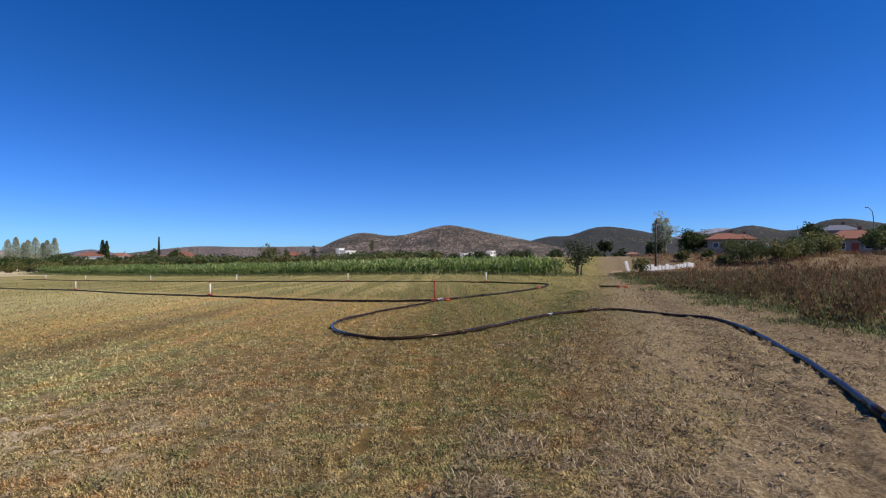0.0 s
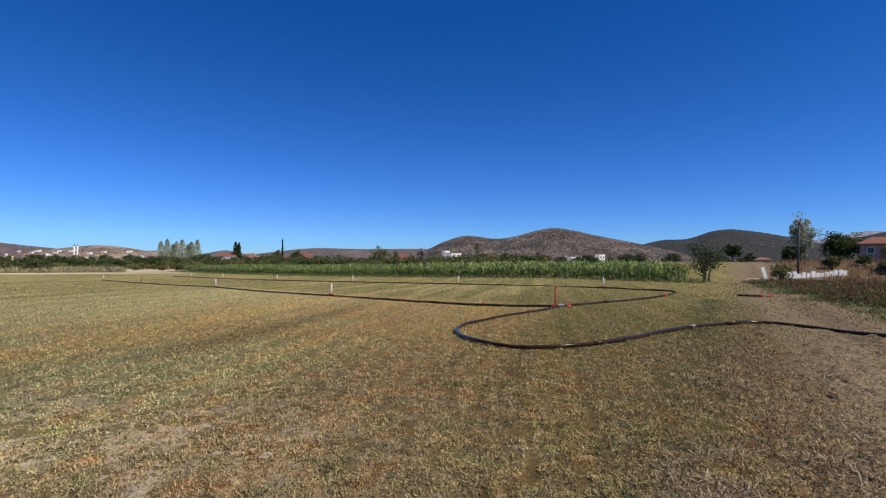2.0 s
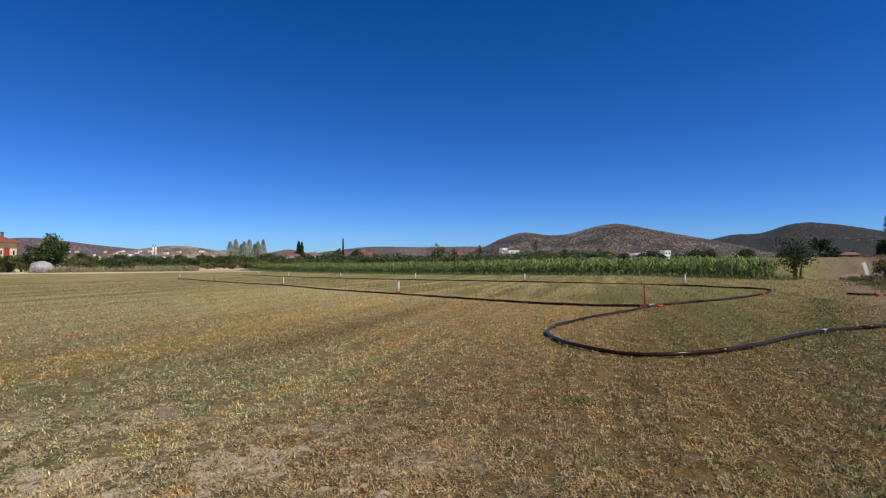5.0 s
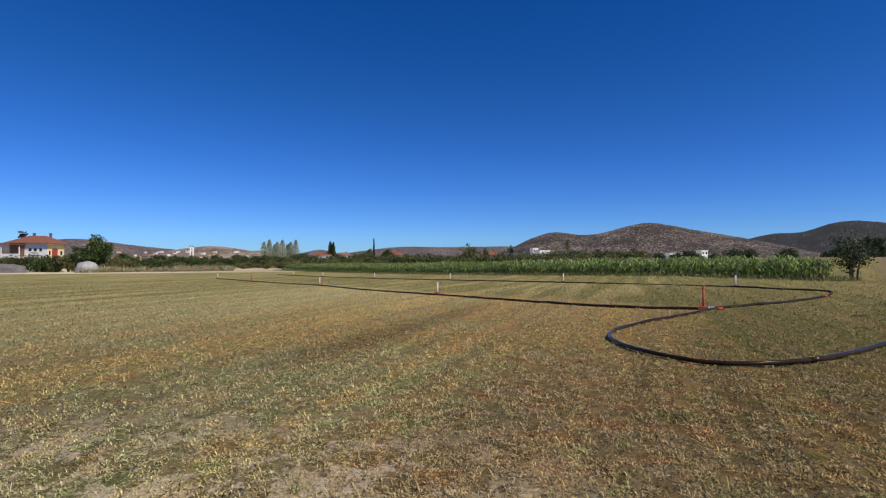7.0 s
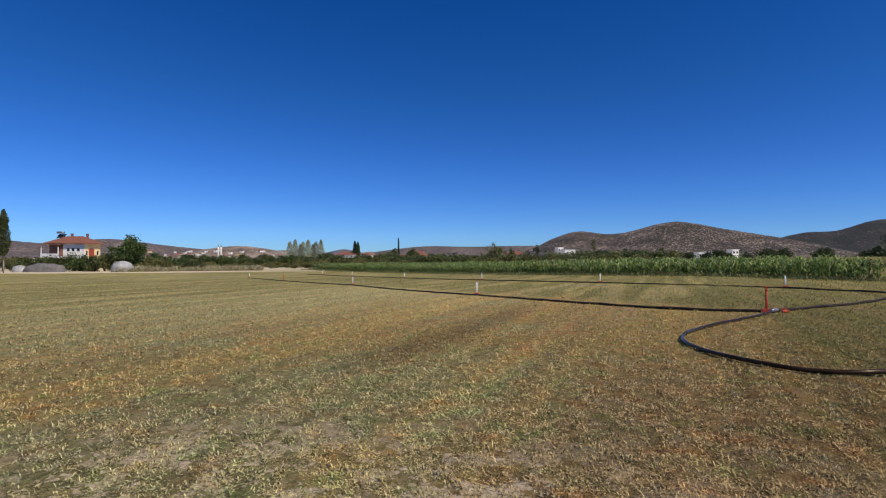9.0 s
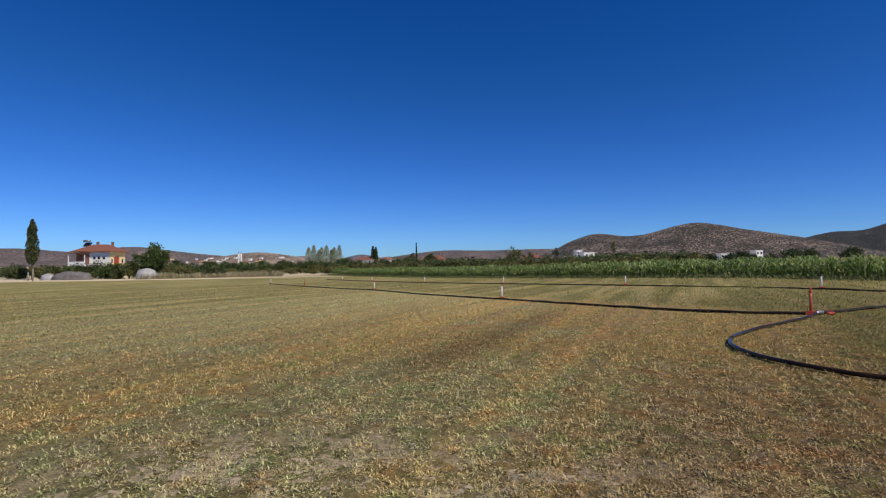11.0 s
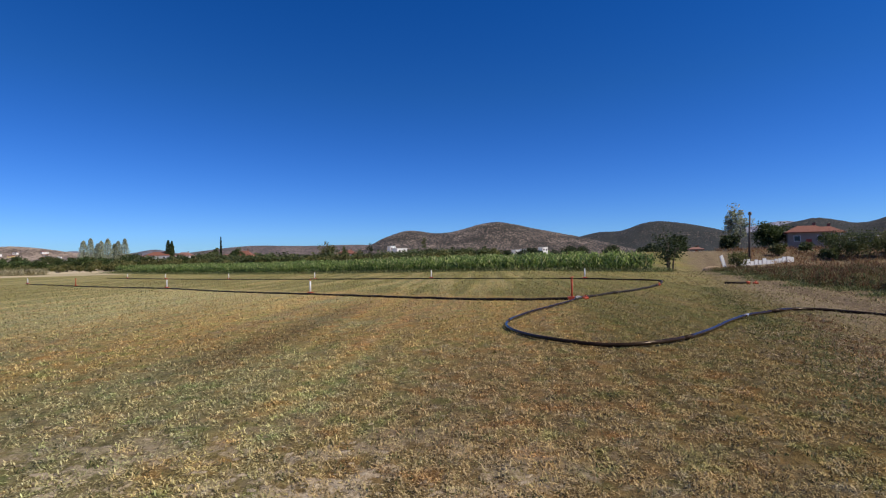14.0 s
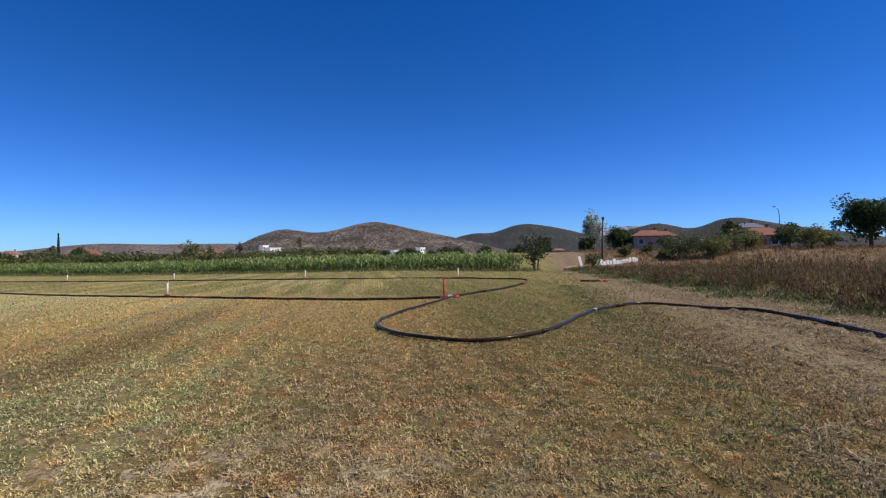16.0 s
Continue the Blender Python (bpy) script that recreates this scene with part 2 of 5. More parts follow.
def make_ground():
    m, nt, b = nodes_of("field_earth", 0.95)
    col, track, scuff, fine, clot, x, y, u = field_tones(nt)
    pos = position(nt)
    grit = noise_at(nt, pos, 28, 5, 0.75)
    soil = ramp(nt, grit, [(0.37, (0.10, 0.074, 0.041)), (0.5, (0.212, 0.16, 0.092)), (0.63, (0.34, 0.27, 0.17))])
    pale = ramp(nt, grit, [(0.38, (0.36, 0.28, 0.18)), (0.5, (0.52, 0.42, 0.28)), (0.62, (0.66, 0.55, 0.39))])
    crumb = math_node(nt, "ADD", math_node(nt, "MULTIPLY", fine, 0.45), math_node(nt, "MULTIPLY", noise_at(nt, pos, 14, 5, 0.8), 0.55))
    litter = ramp(nt, crumb, [(0.40, (0.07, 0.05, 0.03)), (0.5, (0.16, 0.117, 0.07)), (0.60, (0.29, 0.22, 0.14))])
    worn = math_node(nt, "ADD", math_node(nt, "MULTIPLY", noise_at(nt, position(nt, (2.2, 0.4, 1), 0.29), 1.0, 5, 0.7), 0.6), math_node(nt, "MULTIPLY", noise_at(nt, pos, 4.6, 6, 0.8), 0.5))
    rut = math_node(nt, "ADD", u, math_node(nt, "MULTIPLY", math_node(nt, "SUBTRACT", clot, 0.5), 1.6))
    ruts = math_node(nt, "MAXIMUM", hump(nt, rut, 1.05, 0.75), hump(nt, rut, 3.3, 0.5))
    worn = math_node(nt, "ADD", worn, math_node(nt, "MULTIPLY", math_node(nt, "SUBTRACT", ruts, 0.5), 0.17))
    worn = math_node(nt, "SUBTRACT", worn, math_node(nt, "MULTIPLY", math_node(nt, "MULTIPLY", rise_to(nt, y, 12.0, 19.0), rise_to(nt, y, 60.0, 46.0)), 0.05))
    tcol = mix(nt, ramp(nt, worn, [(0.45, 0.0), (0.54, 1.0)]), litter, soil)
    bare = math_node(nt, "MAXIMUM", track, math_node(nt, "MULTIPLY", scuff, 0.85))
    # shade under the separate blades is painted in; further off the sward closes
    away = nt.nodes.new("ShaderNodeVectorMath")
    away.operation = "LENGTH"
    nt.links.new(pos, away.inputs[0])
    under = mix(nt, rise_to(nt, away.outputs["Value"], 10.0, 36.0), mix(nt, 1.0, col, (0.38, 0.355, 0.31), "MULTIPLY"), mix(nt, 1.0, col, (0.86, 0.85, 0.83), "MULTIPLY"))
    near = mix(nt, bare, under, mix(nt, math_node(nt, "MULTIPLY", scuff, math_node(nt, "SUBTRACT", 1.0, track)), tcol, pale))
    # beyond the field: dry plain
    plain = ramp(nt, noise_at(nt, pos, 0.02, 5, 0.6), [(0.35, (0.38, 0.32, 0.19)), (0.5, (0.58, 0.49, 0.32)), (0.65, (0.68, 0.59, 0.41))])
    dx = math_node(nt, "MULTIPLY", x, -0.62)
    s = math_node(nt, "ADD", dx, math_node(nt, "MULTIPLY", y, 0.78))
    edge = math_node(nt, "MULTIPLY", math_node(nt, "SUBTRACT", math_node(nt, "ADD", s, math_node(nt, "MULTIPLY", clot, 2.0)), 126.0), 0.4, True)
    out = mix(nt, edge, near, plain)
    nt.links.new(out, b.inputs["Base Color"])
    h = math_node(nt, "ADD", grit, math_node(nt, "MULTIPLY", clot, 1.5))
    h = math_node(nt, "ADD", h, math_node(nt, "MULTIPLY", fine, 1.6))
    bump(nt, b, h, 0.03, 0.7)
    b.inputs["Specular IOR Level"].default_value = 0.1
    return m


def make_blades():
    m, nt, b = nodes_of("dry_grass", 0.7)
    col, track, scuff, fine, clot, x, y, u = field_tones(nt)
    g = nt.nodes.new("ShaderNodeNewGeometry")
    tone = ramp(nt, g.outputs["Random Per Island"], [(0.0, (0.34, 0.29, 0.24)), (0.28, (0.88, 0.85, 0.80)), (0.6, (1.3, 1.28, 1.24)), (0.8, (0.85, 0.97, 0.68)), (0.84, (1.1, 1.1, 1.1)), (1.0, (1.5, 1.54, 1.6))])
    c = mix(nt, 1.0, col, tone, "MULTIPLY")
    c = mix(nt, 0.2, c, (0.46, 0.38, 0.23))
    nt.links.new(c, b.inputs["Base Color"])
    b.inputs["Specular IOR Level"].default_value = 0.12
    lit_through(nt, b, c, 0.06)
    return m


def lit_through(nt, b, colour, share):
    """Thin leaves: part of the light passes through."""
    tr = nt.nodes.new("ShaderNodeBsdfTranslucent")
    mx = nt.nodes.new("ShaderNodeMixShader")
    mx.inputs[0].default_value = share
    nt.links.new(colour, tr.inputs["Color"])
    nt.links.new(b.outputs[0], mx.inputs[1])
    nt.links.new(tr.outputs[0], mx.inputs[2])
    nt.links.new(mx.outputs[0], nt.nodes["Material Output"].inputs["Surface"])


def make_leaf(name, stops, rough=0.55, through=0.4):
    m, nt, b = nodes_of(name, rough)
    b.inputs["Specular IOR Level"].default_value = 0.25
    g = nt.nodes.new("ShaderNodeNewGeometry")
    oi = nt.nodes.new("ShaderNodeObjectInfo")
    c = ramp(nt, g.outputs["Random Per Island"], stops)
    hv = nt.nodes.new("ShaderNodeHueSaturation")
    hv.inputs["Saturation"].default_value = 0.95
    val = math_node(nt, "MULTIPLY_ADD", oi.outputs["Random"], 0.35)
    val.node.inputs[2].default_value = 0.82
    nt.links.new(val, hv.inputs["Value"])
    nt.links.new(c, hv.inputs["Color"])
    nt.links.new(hv.outputs[0], b.inputs["Base Color"])
    lit_through(nt, b, hv.outputs[0], through)
    return m


def make_mottled(name, a, c, scale=4.0, rough=0.8, metal=0.0, dist=0.01, stretch=(1, 1, 1)):
    m, nt, b = nodes_of(name, rough, metal)
    tc = nt.nodes.new("ShaderNodeTexCoord")
    mp = nt.nodes.new("ShaderNodeMapping")
    mp.inputs["Scale"].default_value = stretch
    nt.links.new(tc.outputs["Object"], mp.inputs["Vector"])
    n1 = noise_at(nt, mp.outputs[0], scale, 5, 0.65)
    n2 = noise_at(nt, mp.outputs[0], scale * 9, 3, 0.6)
    v = math_node(nt, "ADD", math_node(nt, "MULTIPLY", n1, 0.7), math_node(nt, "MULTIPLY", n2, 0.3))
    nt.links.new(ramp(nt, v, [(0.32, a), (0.68, c)]), b.inputs["Base Color"])
    bump(nt, b, n2, dist, 0.6)
    return m


def make_hill(name, soil_a, soil_b, scrub, cover, scale=0.02):
    m, nt, b = nodes_of(name, 0.95)
    pos = position(nt)
    big = noise_at(nt, pos, scale * 0.35, 5, 0.6)
    base = ramp(nt, big, [(0.35, soil_a), (0.65, soil_b)])
    v = node(nt, "ShaderNodeTexVoronoi", Scale=scale * 4.5)
    nt.links.new(pos, v.inputs["Vector"])
    jag = math_node(nt, "ADD", v.outputs["Distance"], math_node(nt, "MULTIPLY", math_node(nt, "SUBTRACT", big, 0.5), 0.6))
    jag = math_node(nt, "ADD", jag, math_node(nt, "MULTIPLY", math_node(nt, "SUBTRACT", noise_at(nt, pos, scale * 9, 3, 0.7), 0.5), 0.9))
    bush_mask = ramp(nt, jag, [(cover - 0.1, 1.0), (cover + 0.12, 0.0)])
    nt.links.new(mix(nt, bush_mask, base, scrub), b.inputs["Base Color"])
    bump(nt, b, bush_mask, 5.0, 0.8)
    return m


M = {
    "ground": make_ground(),
    "blades": make_blades(),
    "corn": make_leaf("corn_leaf", [(0.0, (0.03, 0.06, 0.016)), (0.3, (0.10, 0.17, 0.035)), (0.65, (0.21, 0.31, 0.065)), (0.88, (0.38, 0.45, 0.14)), (1.0, (0.56, 0.52, 0.27))], 0.4),
    "tree": make_leaf("tree_leaf", [(0.0, (0.03, 0.052, 0.014)), (0.5, (0.065, 0.105, 0.026)), (0.85, (0.11, 0.15, 0.04)), (1.0, (0.17, 0.19, 0.06))]),
    "poplar": make_leaf("poplar_leaf", [(0.0, (0.23, 0.26, 0.16)), (0.5, (0.40, 0.43, 0.29)), (1.0, (0.58, 0.61, 0.47))]),
    "dark_leaf": make_leaf("dark_leaf", [(0.0, (0.022, 0.036, 0.014)), (0.6, (0.045, 0.068, 0.022)), (1.0, (0.08, 0.098, 0.035))]),
    "olive": make_leaf("olive_leaf", [(0.0, (0.07, 0.085, 0.025)), (0.5, (0.145, 0.155, 0.045)), (0.85, (0.24, 0.225, 0.07)), (1.0, (0.34, 0.27, 0.11))]),
    "hedge": make_leaf("hedge_leaf", [(0.0, (0.05, 0.07, 0.022)), (0.5, (0.095, 0.125, 0.04)), (0.9, (0.16, 0.18, 0.06)), (1.0, (0.25, 0.22, 0.09))]),
    "rust": make_leaf("dock_seed", [(0.0, (0.08, 0.042, 0.020)), (0.3, (0.20, 0.098, 0.046)), (0.6, (0.29, 0.142, 0.066)), (0.8, (0.34, 0.22, 0.105)), (1.0, (0.20, 0.18, 0.07))], 0.85, 0.25),
    "weed": make_leaf("weed_leaf", [(0.0, (0.04, 0.05, 0.018)), (0.45, (0.115, 0.132, 0.042)), (0.75, (0.21, 0.198, 0.078)), (1.0, (0.33, 0.27, 0.13))], 0.85, 0.25),
    "weed_green": make_leaf("green_weed", [(0.0, (0.06, 0.078, 0.028)), (0.5, (0.13, 0.16, 0.055)), (0.85, (0.22, 0.23, 0.09)), (1.0, (0.36, 0.31, 0.15))], 0.85, 0.2),
    "pale_soil": make_mottled("pale_soil", (0.30, 0.235, 0.15), (0.52, 0.425, 0.29), 14, 0.95, 0, 0.03),
    "straw_weed": make_leaf("straw_weed", [(0.0, (0.22, 0.20, 0.10)), (0.5, (0.38, 0.335, 0.18)), (1.0, (0.56, 0.50, 0.31))], 0.85, 0.15),
    "litter": make_leaf("dead_stalk", [(0.0, (0.07, 0.045, 0.026)), (0.4, (0.18, 0.128, 0.074)), (0.75, (0.36, 0.27, 0.155)), (1.0, (0.58, 0.47, 0.29))], 0.85, 0.06),
    "clod": make_mottled("dry_clods", (0.24, 0.165, 0.095), (0.46, 0.34, 0.205), 12, 0.95),
    "bark": make_mottled("bark", (0.07, 0.05, 0.035), (0.17, 0.13, 0.10), 6, 0.95, 0, 0.03, (1, 1, 0.2)),
    "pole_wood": make_mottled("weathered_wood", (0.055, 0.042, 0.032), (0.13, 0.10, 0.08), 8, 0.9, 0, 0.01, (1, 1, 0.1)),
    "pipe": make_mottled("black_polyethylene", (0.009, 0.006, 0.004), (0.030, 0.020, 0.012), 5, 0.55, 0, 0.002),
    "hose": make_mottled("worn_black_hose", (0.020, 0.011, 0.005), (0.050, 0.031, 0.017), 6, 0.2, 0, 0.0004),
    "alu": make_mottled("worn_aluminium", (0.30, 0.29, 0.28), (0.62, 0.61, 0.58), 12, 0.42, 0.9, 0.001),
    "white_pipe": make_mottled("white_plastic", (0.76, 0.75, 0.72), (0.88, 0.87, 0.85), 10, 0.5),
    "red": make_mottled("red_enamel", (0.42, 0.055, 0.02), (0.62, 0.10, 0.035), 14, 0.45),
    "white": make_mottled("white_render", (0.74, 0.73, 0.70), (0.86, 0.85, 0.82), 0.8, 0.9),
    "cream": make_mottled("yellow_render", (0.76, 0.56, 0.24), (0.86, 0.68, 0.36), 0.8, 0.9),
    "grey_wall": make_mottled("grey_render", (0.23, 0.195, 0.16), (0.36, 0.315, 0.265), 0.7, 0.92),
    "tile": make_mottled("clay_tiles", (0.17, 0.062, 0.038), (0.27, 0.11, 0.068), 3, 0.85, 0, 0.04, (1, 6, 1)),
    "tile_old": make_mottled("old_clay_tiles", (0.18, 0.085, 0.06), (0.31, 0.165, 0.12), 2, 0.9, 0, 0.04, (1, 6, 1)),
    "glass": make_mottled("dark_glass", (0.012, 0.014, 0.017), (0.03, 0.035, 0.04), 2, 0.08),
    "door_red": make_mottled("red_door_paint", (0.30, 0.045, 0.025), (0.42, 0.075, 0.04), 3, 0.6),
    "tarp": make_mottled("grey_plastic_sheet", (0.22, 0.215, 0.21), (0.52, 0.51, 0.49), 1.2, 0.5, 0, 0.08),
    "dark_heap": make_mottled("weathered_manure", (0.09, 0.082, 0.078), (0.22, 0.205, 0.20), 1.8, 0.95, 0, 0.08),
    "metal": make_mottled("galvanised_steel", (0.20, 0.20, 0.21), (0.36, 0.36, 0.37), 6, 0.5, 0.7),
    "hill_stony": make_hill("stony_hillside", (0.29, 0.195, 0.14), (0.48, 0.365, 0.28), (0.037, 0.035, 0.026), 0.63, 0.055),
    "hill_dark": make_hill("scrub_hillside", (0.105, 0.085, 0.065), (0.18, 0.145, 0.11), (0.022, 0.026, 0.024), 0.74, 0.05),
    "hill_bare": make_hill("bare_hillside", (0.26, 0.19, 0.14), (0.42, 0.33, 0.25), (0.10, 0.085, 0.06), 0.4, 0.05),
    "hill_brown": make_hill("brown_hillside", (0.145, 0.11, 0.10), (0.21, 0.16, 0.14), (0.095, 0.082, 0.078), 0.5, 0.02),
    # distance haze is put into the colours of these two far ranges
    "hill_far": make_hill("hazed_hillside", (0.13, 0.12, 0.14), (0.20, 0.18, 0.20), (0.09, 0.10, 0.12), 0.45, 0.006),
    "hill_pale": make_hill("hazed_mountain", (0.25, 0.25, 0.31), (0.34, 0.33, 0.39), (0.21, 0.22, 0.28), 0.35, 0.004),
}
M["hose"].node_tree.nodes["Principled BSDF"].inputs["Specular IOR Level"].default_value = 0.18
M["hose"].node_tree.nodes["Principled BSDF"].inputs["Specular Tint"].default_value = (1.0, 0.86, 0.66, 1)   # a film of brown dust
M["pipe"].node_tree.nodes["Principled BSDF"].inputs["Specular IOR Level"].default_value = 0.22   # dusty plastic


# ---- mesh helpers ----
def mesh_from(name, verts, faces, mats, soft=False, parent=None, label=""):
    me = bpy.data.meshes.new(name)
    me.from_pydata([tuple(v) for v in verts], [], [tuple(f) for f in faces])
    for m in (mats if isinstance(mats, (list, tuple)) else [mats]):
        me.materials.append(M[m])
    if soft:
        me.polygons.foreach_set("use_smooth", [True] * len(me.polygons))
    ob = new(name, me)
    ob.parent = parent
    if label:
        ob["label"] = label
    return ob


def fast_mesh(name, verts, size, mat, parent=None):
    """A mesh of separate faces with `size` corners each; verts is (faces * size, 3)."""
    verts = np.asarray(verts, np.float32)
    n = len(verts) // size
    me = bpy.data.meshes.new(name)
    me.vertices.add(len(verts))
    me.vertices.foreach_set("co", verts.ravel())
    me.loops.add(len(verts))
    me.loops.foreach_set("vertex_index", np.arange(len(verts), dtype=np.int32))
    me.polygons.add(n)
    me.polygons.foreach_set("loop_start", np.arange(0, len(verts), size, dtype=np.int32))
    me.update(calc_edges=True)
    me.materials.append(M[mat])
    ob = new(name, me)
    ob.parent = parent
    return ob


def part(name, bm, material, parent, label="", soft=False):
    me = bpy.data.meshes.new(name)
    bm.to_mesh(me)
    bm.free()
    me.materials.append(M[material])
    if soft:
        me.polygons.foreach_set("use_smooth", [True] * len(me.polygons))
    ob = new(name, me)
    ob.parent = parent
    if label:
        ob["label"] = label
    return ob


def box(bm, x, y, z, w, d, h, bevel=0.0, turn=0.0):
    """A box of w x d x h whose base centre is (x, y, z)."""
    r = bmesh.ops.create_cube(bm, size=1, matrix=Matrix.Translation((x, y, z + h / 2)) @ Matrix.Rotation(turn, 4, "Z") @ Matrix.Diagonal((w, d, h, 1)))
    if bevel:
        bmesh.ops.bevel(bm, geom=list({e for v in r["verts"] for e in v.link_edges}), offset=bevel, segments=2, affect="EDGES")
    return bm


def tube(points, radii, sides=8):
    """Verts and faces of a capped tube along points."""
    P = np.asarray(points, float)
    R = np.broadcast_to(np.asarray(radii, float), len(P))
    verts, faces = [], []
    up = np.array([0, 0, 1.0])
    prev = None
    for i in range(len(P)):
        d = P[min(i + 1, len(P) - 1)] - P[max(i - 1, 0)]
        d = d / (np.linalg.norm(d) + 1e-9)
        ref = up if abs(d[2]) < 0.9 else np.array([1.0, 0, 0])
        a = np.cross(d, ref) if prev is None else prev - d * prev.dot(d)
        a = a / (np.linalg.norm(a) + 1e-9)
        prev = a
        b = np.cross(d, a)
        for k in range(sides):
            w = 2 * math.pi * k / sides
            verts.append(P[i] + R[i] * (math.cos(w) * a + math.sin(w) * b))
    for i in range(len(P) - 1):
        for k in range(sides):
            k2 = (k + 1) % sides
            faces.append((i * sides + k, i * sides + k2, (i + 1) * sides + k2, (i + 1) * sides + k))
    faces.append(tuple(range(sides - 1, -1, -1)))
    faces.append(tuple((len(P) - 1) * sides + k for k in range(sides)))
    return verts, faces


def tube_part(name, points, radii, mat, parent=None, sides=8, label=""):
    v, f = tube(points, radii, sides)
    return mesh_from(name, v, f, mat, True, parent, label)


def spline(points, step=0.25):
    """A smooth line through points, sampled about every step metres."""
    P = [np.asarray(p, float) for p in points]
    P = [2 * P[0] - P[1]] + P + [2 * P[-1] - P[-2]]
    out = []
    for i in range(1, len(P) - 2):
        a, b, c, d = P[i - 1:i + 3]
        n = max(2, int(np.linalg.norm(c - b) / step))
        for k in range(n):
            t = k / n
            out.append(0.5 * (2 * b + (c - a) * t + (2 * a - 5 * b + 4 * c - d) * t * t + (3 * b - a - 3 * c + d) * t ** 3))
    out.append(P[-2])
    return np.array(out)


def empty(name, x, y, z=None, turn=0.0):
    ob = new(name)
    ob.empty_display_size = 0.3
    ob.matrix_basis = pose(x, y, gz(x, y) if z is None else z, 0, 0, turn)
    return ob


# ---- ground ----
def graded(low, high, fine, far, growth):
    """Grid lines: evenly fine between low and high, then ever wider out to far on both sides."""
    mid = list(np.arange(low, high, fine))
    up, down, a, b = [high], [], fine, fine
    while up[-1] < far:
        a *= growth
        up.append(up[-1] + a)
    v = low
    while v > -far:
        b *= growth
        v -= b
        down.append(v)
    return np.array(down[::-1] + mid + up)


def build_ground():
    xs = graded(-8.0, 6.0, 0.048, 4700, 1.065)
    ys = graded(2.2, 10.0, 0.048, 4700, 1.065)
    X, Y = np.meshgrid(xs, ys)
    Z = land(X, Y) + relief(X, Y)
    n, rows = len(xs), len(ys)
    verts = np.stack([X, Y, Z], -1).reshape(-1, 3)
    i = np.arange(n * (rows - 1)).reshape(rows - 1, n)[:, :-1].ravel()
    faces = np.stack([i, i + 1, i + n + 1, i + n], 1)
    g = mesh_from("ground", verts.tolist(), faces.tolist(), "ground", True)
    tagged(g, "mown straw and green stubble field beside bare dirt track", "ground", kind="structure")


build_ground()


# ---- hills ----
def hill(name, label, cx, cy, span, deep, bumps, mat, seed, rough=4.0):
    """A ridge of rounded summits that run together; bumps are (x offset, y offset, half width, half depth, height)."""
    nx, ny = 260, 60
    rng = np.random.default_rng(seed)
    X, Y = np.meshgrid(np.linspace(-span, span, nx), np.linspace(-deep, deep, ny))
    Z = np.zeros_like(X) - 6
    for bx, by, wx, wy, h in bumps:
        Z += h * np.exp(-((X - bx) / wx) ** 2 - ((Y - by) / wy) ** 2)
    foot = smooth((Z + 2) / 20)
    gully = np.abs(lattice_noise(X / 55 + seed * 9.3 + 0.004 * Y, Y / 150 + 30) - 0.5) + 0.5 * np.abs(lattice_noise(X / 24 + seed, Y / 60 + 11) - 0.5)
    Z += foot * (rough * 1.6 * (gully - 0.35) * smooth(np.abs(Y) / 90) + rough * 0.25 * (lattice_noise(X / 13, Y / 13) - 0.5) + rough * 0.12 * rng.normal(0, 1, X.shape).clip(-1, 1.6))
    verts = np.stack([X, Y, Z], -1).reshape(-1, 3)
    i = np.arange(nx * (ny - 1)).reshape(ny - 1, nx)[:, :-1].ravel()
    faces = np.stack([i, i + 1, i + nx + 1, i + nx], 1)
    ob = mesh_from(name, verts.tolist(), faces.tolist(), mat, True)
    ob.matrix_basis = pose(cx, cy, 0, 0, 0, math.degrees(math.atan2(-cx, cy)))
    return tagged(ob, label, "hill", kind="structure")


def ridge(start, step, heights, width, depth):
    """Summits at even steps along a ridge."""
    return [(start + step * k, 18 * math.sin(1.1 * k), width, depth, h) for k, h in enumerate(heights)]


hill("hill_stony", "stony brown hill dotted with dark scrub", -26, 1500, 640, 420, ridge(-453, 82.4, (0, 8, 35, 59, 38, 53, 70, 55, 45, 34, 21, 4), 75, 210), "hill_stony", 1)
hill("hill_scrub", "dark scrub-covered rounded hill", 500, 1688, 560, 420, ridge(-377, 58.0, (12, 20, 32, 33, 48, 34, 58, 60, 54, 49, 39, 33, 22, 16), 62, 220), "hill_dark", 2)
hill("hill_east", "dark wooded twin hills behind the village", 1137, 1522, 760, 420, ridge(-501, 58.9, (28, 30, 39, 45, 50, 64, 53, 41, 63, 68, 58, 51, 46, 39, 36, 28, 20, 14), 62, 220), "hill_dark", 3)
hill("hill_low_north", "low brown ridge on the skyline", -953, 2618, 900, 400, ridge(-593, 169.4, (18, 30, 44, 36, 38, 41, 41, 25), 170, 200), "hill_brown", 4, 2)
hill("hill_village", "low bare hill with scattered houses", -1053, 1090, 420, 300, [(-10, 0, 100, 150, 33), (-130, 0, 100, 150, 17), (120, 0, 90, 150, 14)], "hill_bare", 5, 2)
hill("hill_west", "long brown ridge on the skyline", -2273, 1393, 1500, 500, ridge(-1007, 155, (40, 40, 36, 33, 29, 52, 2, 67, 25, 30, 15, 16), 190, 250), "hill_brown", 6, 2)
hill("hill_blue_hazed", "faint hills on the horizon, blue haze in their colour", -2740, 3700, 1100, 500, [(-330, 0, 200, 250, 68), (0, 0, 200, 250, 32), (200, 0, 150, 250, 62), (480, 0, 200, 250, 44)], "hill_far", 7, 2)
